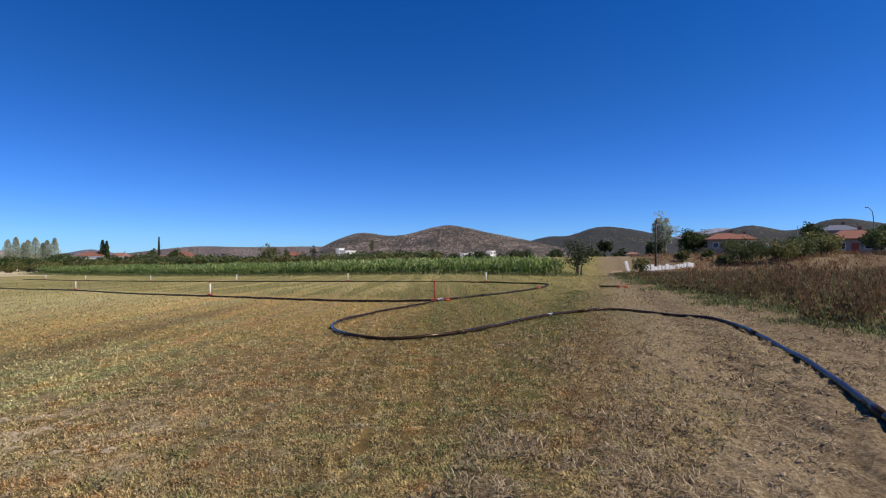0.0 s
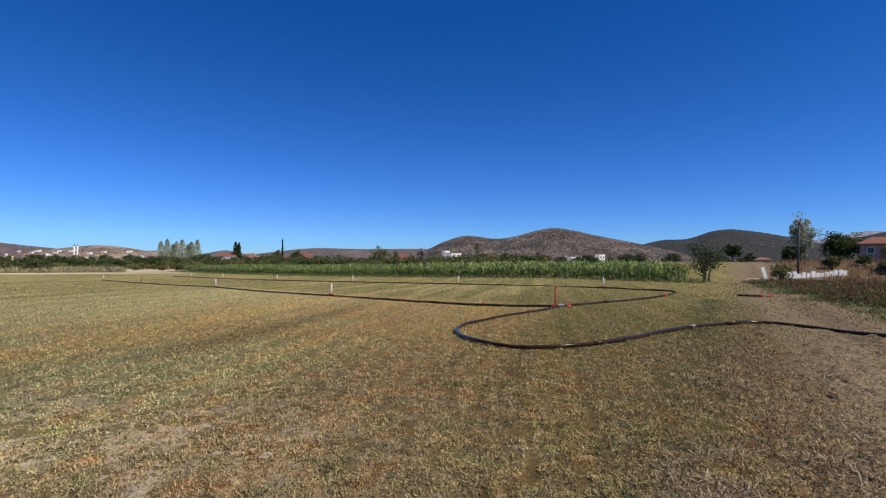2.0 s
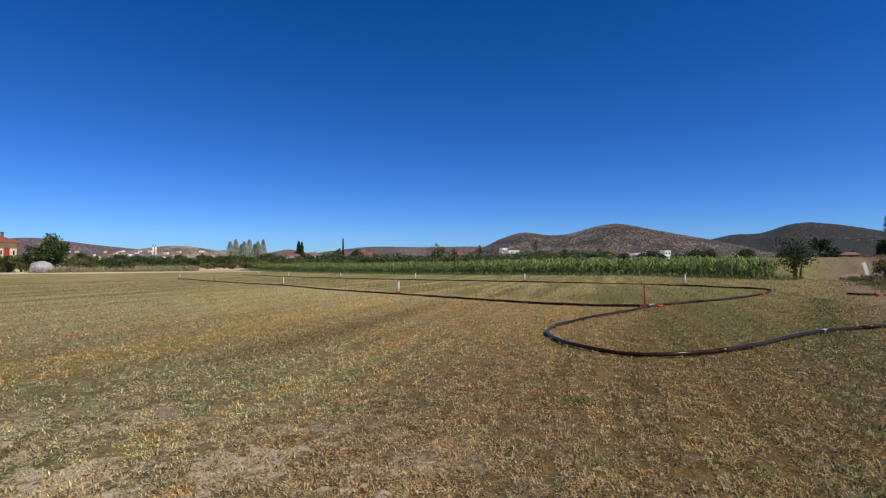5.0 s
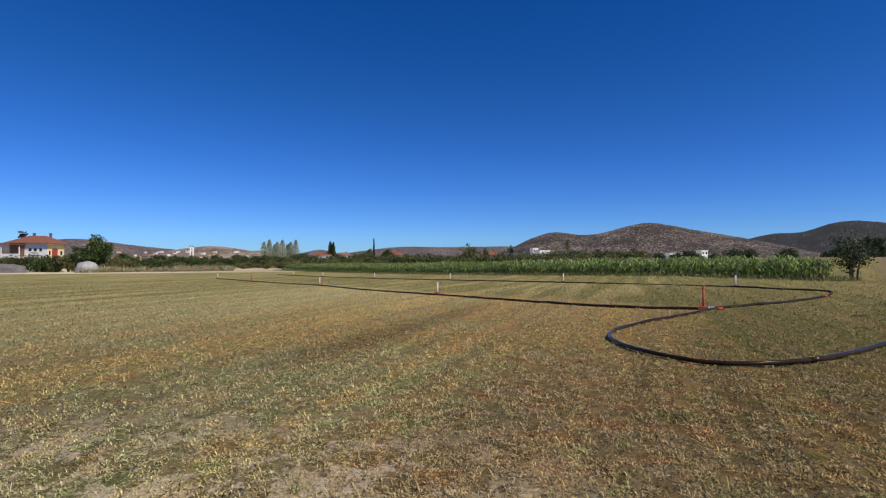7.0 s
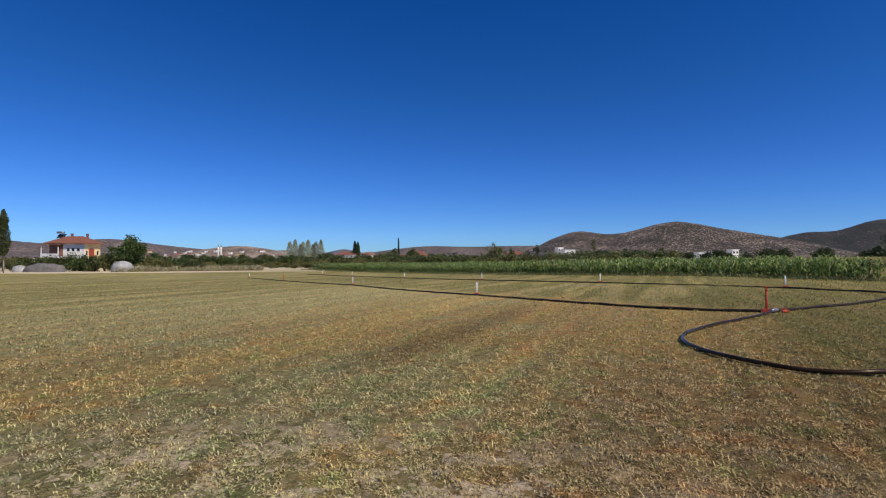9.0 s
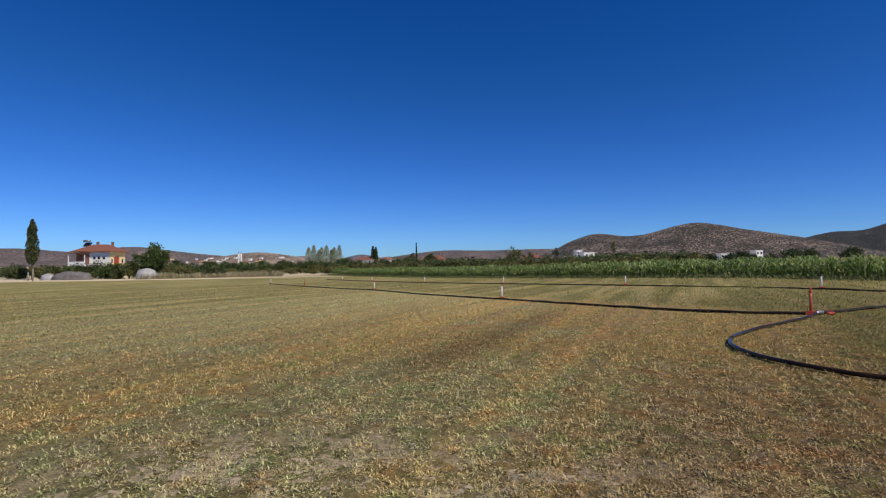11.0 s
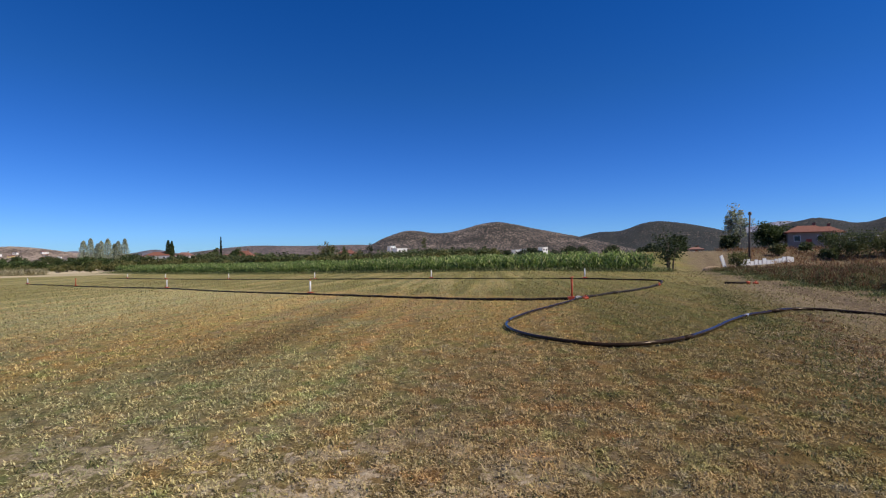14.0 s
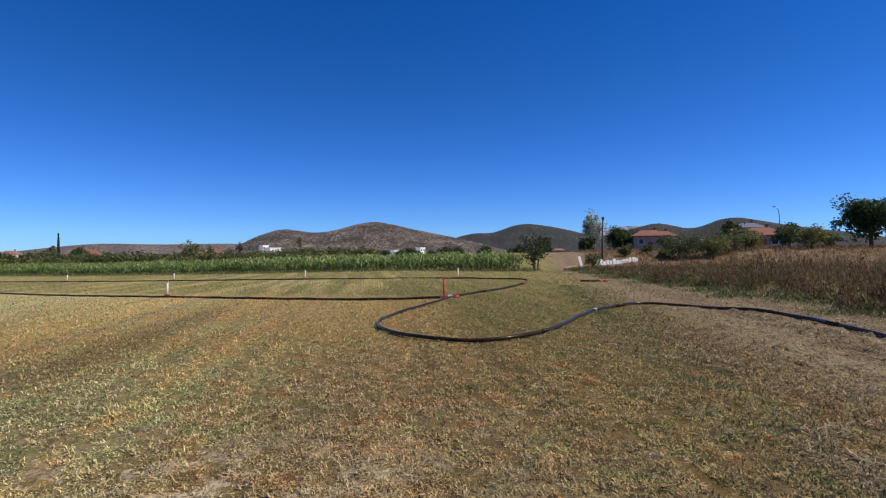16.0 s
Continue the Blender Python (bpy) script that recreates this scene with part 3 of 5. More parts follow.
hill("mountain_far", "bare mountain range far away, pale haze in its colour", 1850, 4050, 1300, 450, [(-480, 0, 260, 250, 140), (-200, 30, 200, 250, 55), (0, 0, 200, 250, 110), (260, 0, 230, 250, 165), (520, 0, 260, 250, 120)], "hill_pale", 8, 9)


# ---- irrigation pipes ----
def on_land(points, lift):
    return [(x, y, gz(x, y) + lift) for x, y in points]


def pipeline(name, label, points, radius, joint_every, mat="pipe", coupling="pipe", step=0.3, bright=()):
    line = spline(points, step)
    line[:, 2] += 0.012 * np.sin(np.arange(len(line)) * 0.9) * np.sin(np.arange(len(line)) * 0.23)
    root = empty(name, points[0][0], points[0][1], points[0][2])
    back = np.array(root.matrix_basis.translation)
    radii = np.linspace(*radius, len(line)) if isinstance(radius, tuple) else np.full(len(line), radius)
    tube_part("pipe", line - back, radii, mat, root, 12)
    run = np.concatenate([[0], np.cumsum(np.linalg.norm(np.diff(line, axis=0), axis=1))])
    at, k = joint_every * 0.5, 0
    while at < run[-1] - 0.5:
        i = int(np.searchsorted(run, at))
        tube_part("coupling", line[max(i - 1, 0):i + 2] - back, radii[i] * 1.12, coupling, root, 12)
        at += joint_every
        k += 1
    for bx, by in bright:
        i = int(np.argmin(np.hypot(line[:, 0] - bx, line[:, 1] - by)))
        d = (line[i + 1] - line[i - 1]) / np.linalg.norm(line[i + 1] - line[i - 1])
        tube_part("coupling", [line[i] - back - d * 0.16, line[i] - back, line[i] - back + d * 0.16], radii[i] * 1.04, "alu", root, 12, "bright aluminium coupling")
    return tagged(root, label, "pipe", "irrigation pipes")


HOSE = [(3.2, 2.6), (3.95, 4.1), (4.47, 5.27), (5.05, 6.55), (5.75, 8.3), (6.70, 11.1), (7.15, 12.8), (7.12, 14.0), (6.65, 15.3), (5.72, 16.55), (4.9, 16.5), (4.15, 16.05), (3.1, 15.15), (1.75, 13.4), (0.75, 12.0), (0.07, 11.35), (-0.55, 11.0), (-1.25, 10.98), (-2.07, 11.6), (-2.65, 12.7), (-2.88, 13.5), (-2.86, 14.5), (-2.42, 16.0), (-1.6, 17.6), (-0.3, 20.1)]
pipeline("supply_hose", "thick black polyethylene hose snaking over the stubble", on_land([(0.969 * px, 0.969 * py) for px, py in HOSE], 0.056), (0.049, 0.031), 6.2, "hose", "hose", bright=((3.0, 14.7),))
LAT_A = [(-0.3, 20.4), (-3.31, 21.2), (-7.4, 24.0), (-12.6, 27.9), (-20, 33.2), (-28.5, 40.2), (-35, 44.2), (-45, 50.5), (-59, 59.6)]
pipeline("lateral_pipe", "black irrigation pipe lying straight across the field", on_land([(0.98 * px, 0.98 * py) for px, py in LAT_A], 0.045), 0.048, 6.0)
LAT_B = [(-0.2, 20.4), (1.63, 22.85), (3.1, 24.8), (5.1, 28.3), (6.35, 31.5), (6.5, 32.8), (5.9, 33.6), (4.29, 34.5), (2.6, 35.7), (-7.8, 42.4), (-20, 50.3), (-32.8, 58.2), (-46.3, 67.1), (-63, 78)]
pipeline("lateral_pipe", "black irrigation pipe bending back along the corn", on_land([(0.98 * px, 0.98 * py) for px, py in LAT_B], 0.045), 0.048, 6.0)


def sprinkler(x, y, body, label, height):
    root = empty("sprinkler", x, y)
    tube_part("riser", [(0, 0, 0.0), (0.004, 0, height * 0.5), (0, 0.005, height)], 0.042 if body == "white_pipe" else 0.034, body, root, 10)
    bm = bmesh.new()
    box(bm, 0, 0, 0, 0.3, 0.17, 0.12, 0.02)
    part("base_fitting", bm, "red", root, "red cast base fitting")
    tube_part("collar", [(0, 0, height - 0.06), (0, 0, height)], 0.042, "red" if body == "red" else body, root, 10)
    tube_part("nozzle", [(0, 0, height), (0.0, 0, height + 0.06), (0.07, 0.02, height + 0.1)], [0.022, 0.018, 0.012], "red" if body == "red" or x in (-12.6, -28.6) else "pole_wood", root, 8)
    tube_part("swing_arm", [(-0.07, -0.02, height + 0.07), (0.05, 0.02, height + 0.085)], 0.009, "red" if body == "red" else "pole_wood", root, 6)
    return tagged(root, label, "sprinkler", "sprinklers on the pipes")


for sx, sy in ((-12.6, 28.1), (-28.6, 40.45), (-59.0, 59.8), (2.95, 35.7), (-7.8, 42.6), (-20.05, 50.5), (-32.8, 58.3), (-46.3, 67.3), (-57.2, 74.8)):
    sprinkler(sx, sy, "white_pipe", "white plastic sprinkler riser with a red foot on the pipe", 0.68)
sprinkler(-44.1, 49.6, "red", "orange-red sprinkler riser far along the straight pipe", 0.72)


# ---- maize ----
def maize():
    rng = np.random.default_rng(11)
    quads = []
    for row in range(26):
        # rows run along the field's edge
        base = 0.75 * row
        n = 420
        s = np.linspace(0, 1, n) + rng.normal(0, 0.0008, n)
        ax, ay, bx, by = 11.5, 48.2, -88.0, 112.5
        dx, dy = bx - ax, by - ay
        x = ax + dx * s + rng.normal(0, 0.08, n)
        y = ay + dy * s + rng.normal(0, 0.08, n)
        x, y = x + base * 0.545, y + base * 0.838
        keep = (rng.random(n) < (1.0 if row < 10 else 0.6)) & (x < 11.5 - 0.1 * (y - 48))
        x, y = x[keep], y[keep]
        n = len(x)
        z = land(x, y)
        H = rng.uniform(0.95, 1.6, n) * (0.82 + 0.4 * lattice_noise(x / 2.6, y / 2.6))
        o = np.stack([x, y, z], 1)
        up = np.array([0, 0, 1.0])
        # stalk
        w = np.stack([np.full(n, 0.018), np.zeros(n), np.zeros(n)], 1)
        top = o + up * H[:, None]
        quads.append(np.stack([o - w, o + w, top + w * 0.5, top - w * 0.5], 1))
        # tassel and drooping leaves
        for k in range(8):
            az = rng.uniform(0, 6.283, n)
            h0 = H * rng.uniform(0.12, 0.98, n)
            L = rng.uniform(0.45, 0.8, n)
            d = np.stack([np.cos(az), np.sin(az), np.zeros(n)], 1)
            side = np.stack([-np.sin(az), np.cos(az), np.zeros(n)], 1) * rng.uniform(0.04, 0.078, n)[:, None]
            p0 = o + up * h0[:, None]
            p1 = p0 + d * (L * 0.5)[:, None] + up * (L * 0.5)[:, None]
            p2 = p0 + d * L[:, None] + up * (L * rng.uniform(-0.1, 0.4, n))[:, None]
            quads.append(np.stack([p0 - side * 0.4, p0 + side * 0.4, p1 + side, p1 - side], 1))
            quads.append(np.stack([p1 - side, p1 + side, p2 + side * 0.15, p2 - side * 0.15], 1))
    q = np.concatenate([a.reshape(-1, 3) for a in quads])
    ob = fast_mesh("maize_crop", q, 4, "corn")
    tagged(ob, "dense green maize crop standing beyond the pipes", "maize", kind="stuff")


maize()


# ---- tall dock weeds on the east side ----
def weeds():
    rng = np.random.default_rng(12)
    def edge_at(v):
        return 9.9 + np.maximum(0, v - 14) * 0.19 + 0.6 * np.sin(v * 0.9) + 0.4 * np.sin(v * 2.3)

    # plants gather in clumps; each clump is of one kind and height
    m, n = 620, 6200
    my = rng.uniform(8, 51, m)
    mx = edge_at(my) + 0.4 + rng.random(m) ** 1.6 * 30
    tall = rng.uniform(0.4, 1.7, m) * (1 - 0.6 * smooth((my - 24) / 18)) * (0.55 + 0.45 * smooth((mx - edge_at(my)) / 2.5))
    kind = rng.random(m) < 0.12 + 0.68 * smooth((lattice_noise(mx / 4.2 + 17, my / 4.2) - 0.3) / 0.3) * (1 - 0.55 * smooth((my - 30) / 14))
    pick = rng.integers(0, m, n)
    x, y = mx[pick] + rng.normal(0, 0.32, n), my[pick] + rng.normal(0, 0.32, n)
    low = rng.random(n) < 0.25
    y = np.where(low, rng.uniform(8, 51, n), y)
    x = np.where(low, edge_at(y) + rng.random(n) ** 1.6 * 30, np.maximum(x, edge_at(y) - 0.3))
    z = land(x, y)
    H = np.where(low, 0.4, tall[pick]) * rng.uniform(0.6, 1.15, n)
    seedy = kind[pick] & ~low
    o = np.stack([x, y, z], 1)
    up = np.array([0, 0, 1.0])
    red, green = [], []
    for k in range(3):
        lean = rng.normal(0, 0.2, (n, 3))
        lean[:, 2] = 0
        tip = o + up * (H * rng.uniform(0.75, 1.12, n))[:, None] + lean * H[:, None] * 1.6
        az = rng.uniform(0, 3.14, n)
        w = np.stack([np.cos(az), np.sin(az), np.zeros(n)], 1) * 0.008
        red.append(np.stack([o - w, o + w, tip + w * 0.4, tip - w * 0.4], 1))
        for j in range(11):
            f = rng.uniform(0.42, 1.03, n)
            c = o + (tip - o) * f[:, None] + rng.normal(0, 0.022, (n, 3))
            a = rng.normal(0, 1, (n, 3)) * (1, 1, 0.25)
            a /= np.linalg.norm(a, axis=1)[:, None]
            b = rng.normal(0, 0.28, (n, 3)) + (0, 0, 1.0)
            b -= a * (a * b).sum(1)[:, None]
            b /= np.linalg.norm(b, axis=1)[:, None]
            s = rng.uniform(0.016, 0.042, n)[:, None]
            red.append(np.stack([c - a * s * 0.5, c + b * s * 2.1, c + a * s * 0.5, c - b * s * 2.1], 1)[seedy])
    for j in range(26):
        f = rng.uniform(0.02, 1.0, n) ** 1.4 * 0.75 * H
        az = rng.uniform(0, 6.28, n)
        d = np.stack([np.cos(az), np.sin(az), rng.uniform(0.1, 1.5, n)], 1)
        s = np.stack([-np.sin(az), np.cos(az), np.zeros(n)], 1) * rng.uniform(0.010, 0.03, n)[:, None]
        L = rng.uniform(0.05, 0.15, n)[:, None]
        p = o + up * f[:, None] + rng.normal(0, 0.08, (n, 3)) * (1, 1, 0)
        green.append(np.stack([p - s * 0.3, p + d * L * 0.5 - s, p + d * L, p + d * L * 0.5 + s], 1))
    tagged(fast_mesh("dock_weeds", np.concatenate([a.reshape(-1, 3) for a in red]), 4, "rust"), "tall rusty brown dock weeds gone to seed", "weeds", kind="stuff")
    tagged(fast_mesh("weed_leaves", np.concatenate([a.reshape(-1, 3) for a in green]), 4, "weed"), "olive and yellowing weed leaves at the field edge", "weeds", kind="stuff")


weeds()


# ---- stubble and grass ----
def blades(name, label, x, y, low, high, width, seed, flat=0.5, mat="blades"):
    """Bent blades; flat: the share that lies down. Sizes may follow x."""
    rng = np.random.default_rng(seed)
    n = len(x)
    o = np.stack([x, y, land(x, y) + relief(x, y)], 1)
    az = rng.uniform(0, 6.28, n)
    h = rng.uniform(0, 1, n) * (high - low) + low
    tip = np.where(rng.random(n) < flat, rng.uniform(0.04, 0.32, n), rng.uniform(0.45, 0.95, n))
    d = np.stack([np.cos(az), np.sin(az), np.zeros(n)], 1)
    s = np.stack([-np.sin(az), np.cos(az), np.zeros(n)], 1) * (width * rng.uniform(0.6, 1.3, n))[:, None]
    up = np.array([0, 0, 1.0])
    out = np.sqrt(1 - tip ** 2)
    p1 = o + d * (h * out * 0.45)[:, None] + up * (h * tip * 0.65)[:, None]
    p2 = o + d * (h * out)[:, None] + up * (h * tip)[:, None]
    q = np.stack([o, p1 + s, p2, p1 - s], 1).reshape(-1, 3)
    return tagged(fast_mesh(name, q, 4, mat), label, "grass", kind="stuff")


def bare_spots():
    """Centres, radii and turns of the bare earth spots worn into the sward by the walk."""
    rng = np.random.default_rng(45)
    n = 900
    x, y = rng.uniform(-8.2, -2.6, n), rng.uniform(2.8, 7.0, n)
    patchy = np.sin(x * 1.7 + 0.6 * y) * np.sin(y * 1.9 - 0.8 * x) + rng.normal(0, 0.35, n)
    keep = (patchy > 0.15) & (rng.random(n) < np.exp(-np.maximum(y - 4.5, 0) * 0.35))
    rad = np.minimum(np.exp(rng.normal(-3.5, 0.45, n)), 0.055)
    return x[keep], y[keep], rad[keep], rng.normal(0.2, 0.5, keep.sum())


SPOTS = bare_spots()


def off_patches(x, y, r):
    keep = np.ones(len(x), bool)
    for cx, cy, rad, w in zip(*SPOTS):
        keep &= (x - cx) ** 2 + (y - cy) ** 2 > (0.6 * rad) ** 2
    return x[keep], y[keep], r[keep]


def build_spots():
    rng = np.random.default_rng(46)
    verts, faces = [], []
    for cx, cy, rad, w in zip(*SPOTS):
        k0 = len(verts)
        verts.append((cx, cy, gz(cx, cy) + float(relief(cx, cy)) + 0.004))
        m = 18
        lob = rng.uniform(0.45, 1.25, m)
        lob = (lob + np.roll(lob, 1)) / 2
        for ring, f, lift in ((0, 0.55, 0.012), (1, 1.0, -0.006)):
            for i in range(m):
                a = 2 * math.pi * i / m
                ex, ey = rad * f * lob[i] * 1.6 * math.cos(a), rad * f * lob[i] * 0.8 * math.sin(a)
                px, py = cx + ex * math.cos(w) - ey * math.sin(w), cy + ex * math.sin(w) + ey * math.cos(w)
                verts.append((px, py, gz(px, py) + float(relief(px, py)) + lift - 0.008 + rng.uniform(-0.003, 0.003)))
        for i in range(m):
            j = (i + 1) % m
            faces.append((k0, k0 + 1 + i, k0 + 1 + j))
            faces.append((k0 + 1 + i, k0 + 1 + m + i, k0 + 1 + m + j, k0 + 1 + j))
    ob = mesh_from("bare_earth", verts, faces, "pale_soil", True)
    tagged(ob, "crumbs of pale bare earth showing through the stubble", "earth", kind="stuff")


build_spots()


def clumps(name, label, count, per, seed, spread, low, high, width, mat, place, flat=0.3):
    """Small plants: each a bunch of blades round one root."""
    rng = np.random.default_rng(seed)
    cx, cy = place(rng, count)
    x = (cx[:, None] + rng.normal(0, spread, (count, per))).ravel()
    y = (cy[:, None] + rng.normal(0, spread, (count, per))).ravel()
    blades(name, label, x, y, low, high, width, seed + 1, flat, mat)


def fan(n, r0, r1, seed, clump=0.3, keep_track=0.35):
    """Points over the field, thinning out evenly with the distance from the walk."""
    rng = np.random.default_rng(seed)
    r = r0 * np.exp(rng.random(n) ** 1.4 * math.log(r1 / r0))
    a = np.radians(rng.uniform(-70, 44, n))
    x, y = -1.5 + r * np.sin(a), 0.4 + r * np.cos(a)
    k = rng.random(n) < clump
    g = np.round(np.stack([x, y], 1) / (0.1 * r[:, None] ** 0.5) + 0.35 * np.sin(np.stack([y * 3.1, x * 2.7], 1)))
    c = g * (0.1 * r[:, None] ** 0.5) + rng.normal(0, 0.02, (n, 2)) * r[:, None] ** 0.5
    x, y = np.where(k, c[:, 0], x), np.where(k, c[:, 1], y)
    keep = rng.random(n) < np.where(x - 0.30 * y + 0.8 * np.sin(y * 0.8) > 0.7, keep_track, 1.0)
    return x[keep], y[keep], r[keep]


x, y, r = fan(680000, 2.4, 80, 21, 0.1)
# the sward is tufted: gaps a few centimetres wide show the darkened ground
cell = 0.055 * (r / 5) ** 0.6
gap = 0.65 * lattice_noise(x / cell, y / (cell * 1.5)) + 0.35 * lattice_noise(x / cell / 2.7 + 31, y / cell / 2.7)
tufted = np.random.default_rng(24).random(len(x)) < np.maximum(smooth((gap - 0.25) / 0.28), smooth((r - 14) / 16))
x, y, r = x[tufted], y[tufted], r[tufted]
x, y, r = off_patches(x, y, r)
blades("stubble", "short dry mown stubble with straw and green blades", x, y, 0.009 * r ** 0.42, 0.028 * r ** 0.42, 0.0016 * r ** 0.67, 22, 0.7)
rng_round = np.random.default_rng(29)
r, a = 9.5 * rng_round.random(80000) ** 0.6, rng_round.uniform(0, 6.283, 80000)
x, y = -1.5 + r * np.sin(a), 0.4 + r * np.cos(a)
ahead = (np.abs((np.degrees(a) + 180 + 13) % 360 - 180) < 57) & (r > 2.4)
rest = ~ahead & (rng_round.random(80000) < np.where(x - 0.30 * y > 0.5, 0.2, 1.0))
blades("stubble", "short dry mown stubble round the start of the walk", x[rest], y[rest], 0.014, 0.045, 0.0035, 30, 0.7)
x, y, r = fan(1300, 2.2, 26, 25, 0.95, 0.5)
blades("grass_tufts", "longer pale grass tufts left by the mower", x, y, 0.05, 0.13, 0.0010 * r ** 0.7, 26, 0.65)
x, y, r = fan(40000, 2.0, 60, 27, 0.5, 0.25)
blades("green_regrowth", "small green regrowth between the stubble", x, y, 0.02, 0.05, 0.0017 * r ** 0.7, 28, 0.6, "weed")


def near_field(rng, n):
    r = 2.8 * np.exp(rng.random(n) * math.log(9))
    a = np.radians(rng.uniform(-68, 30, n))
    return -1.5 + r * np.sin(a), 0.4 + r * np.cos(a)


def track_side(rng, n):
    y = rng.uniform(3, 26, n)
    return 0.30 * y + rng.normal(-1.15, 0.35, n), y


def weed_front(rng, n):
    y = rng.uniform(9, 46, n)
    return 9.9 + np.maximum(0, y - 14) * 0.19 + 0.6 * np.sin(y * 0.9) + 0.4 * np.sin(y * 2.3) + rng.normal(-0.1, 0.55, n), y


clumps("green_weeds", "small dark green weeds dotted through the stubble", 520, 18, 51, 0.04, 0.02, 0.06, 0.006, "weed", near_field, 0.7)
clumps("dry_tussocks", "pale dry grass tussocks dotted through the stubble", 150, 22, 53, 0.05, 0.05, 0.14, 0.0028, "blades", near_field, 0.6)
clumps("green_weeds", "green grass and weeds along the edge of the track", 560, 20, 55, 0.10, 0.03, 0.09, 0.006, "weed_green", track_side, 0.55)
def track_left(rng, n):
    y = rng.uniform(4.5, 15, n)
    return 0.30 * y + rng.normal(-0.15, 0.3, n), y


clumps("red_weeds", "low reddish weeds withering along the track's edge", 240, 24, 59, 0.07, 0.02, 0.07, 0.006, "rust", track_left, 0.6)
clumps("green_weeds", "low green weeds in front of the tall dock", 900, 18, 57, 0.14, 0.05, 0.24, 0.014, "weed_green", weed_front)


def track_litter():
    """Dead stalks and clods strewn over the dirt track."""
    rng = np.random.default_rng(35)
    n = 150000
    r = 2.5 * np.exp(rng.random(n) * math.log(20))
    a = np.radians(rng.uniform(-6, 44, n))
    x, y = -0.5 + r * np.sin(a), 0.4 + r * np.cos(a)
    u = x - 0.30 * y + 0.9 * np.sin(y * 0.7) + 0.5 * np.sin(x * 2.1 + y * 1.3)
    band = 1.0 - 0.88 * np.exp(-((x - 0.3 * y - 1.05 + 0.25 * np.sin(y * 1.1)) / 0.62) ** 2)
    clot = np.sin(x * 3.7 + 1.3 * y) * np.sin(y * 3.1 - 0.9 * x) + 0.6 * np.sin(x * 8.3 - y * 2.2) * np.sin(y * 7.1 + x)
    keep = (u > -1.2) & (rng.random(n) < (0.1 + 0.9 * band) * smooth(clot * 1.5 + 0.6))
    x, y, r = x[keep], y[keep], r[keep]
    blades("dead_stalks", "dead brown stalks strewn over the dirt track", x, y, 0.04, 0.16, 0.0013 * r ** 0.72, 36, 0.93, "litter")
    n = 9000
    r = 2.5 * np.exp(rng.random(n) * math.log(14))
    a = np.radians(rng.uniform(2, 44, n))
    c = np.stack([-0.5 + r * np.sin(a), 0.4 + r * np.cos(a), np.zeros(n)], 1)
    c = c[c[:, 0] - 0.3 * c[:, 1] > -0.3]
    n = len(c)
    s = np.minimum(np.exp(rng.normal(-4.9, 0.5, n)), 0.022)[:, None, None] * (np.hypot(c[:, 0], c[:, 1]) ** 0.25)[:, None, None]
    c[:, 2] = land(c[:, 0], c[:, 1]) + relief(c[:, 0], c[:, 1])
    w = rng.uniform(0, 6.28, n)
    # flattened lumps: a ring of five corners and an uneven top pair
    ring = [[math.cos(k * 1.2566), math.sin(k * 1.2566), -0.2] for k in range(5)]
    p = np.array(ring + [[0.35, 0.1, 0.5], [-0.3, -0.1, 0.55]])[None] * rng.uniform(0.7, 1.3, (n, 7, 3))
    px = p[..., 0] * np.cos(w)[:, None] - p[..., 1] * np.sin(w)[:, None]
    py = p[..., 0] * np.sin(w)[:, None] + p[..., 1] * np.cos(w)[:, None]
    v = c[:, None] + np.stack([px, py, p[..., 2]], -1) * s
    tris = ((0, 1, 5), (1, 6, 5), (1, 2, 6), (2, 3, 6), (3, 4, 6), (4, 5, 6), (4, 0, 5))
    tri = np.concatenate([v[:, list(t)] for t in tris], 1).reshape(-1, 3)
    tagged(fast_mesh("earth_clods", tri, 3, "clod"), "dry crumbled earth clods on the dirt track", "earth", kind="stuff")


track_litter()


def verge():
    rng = np.random.default_rng(31)
    n = 26000
    t = rng.random(n)
    off = np.abs(rng.normal(0, 1.6, n))
    x = 13.0 - 101.0 * t - off * 0.545
    y = 47.6 + 64.9 * t - off * 0.838 + 0.5
    blades("verge_grass", "tall grey-green grass along the maize edge", x, y, 0.2, 0.6, 0.022, 32, 0.2, "weed_green")


verge()


def dry_edge():
    """Tall bleached weeds beyond the field's west edge."""
    rng = np.random.default_rng(33)
    n = 15000
    r, a = rng.uniform(139, 156, n), np.radians(rng.uniform(-56, -43, n))
    blades("dry_weeds", "tall bleached weeds beyond the field's edge", r * np.sin(a), r * np.cos(a), 0.6, 1.8, 0.045, 34, 0.15, "straw_weed")


dry_edge()


def bank_grass(rng, n):
    return rng.uniform(24, 78, n), rng.uniform(49, 68, n)


clumps("bank_grass", "dry reddish brown weeds on the bank", 1600, 16, 61, 0.22, 0.2, 0.75, 0.022, "rust", bank_grass, 0.15)


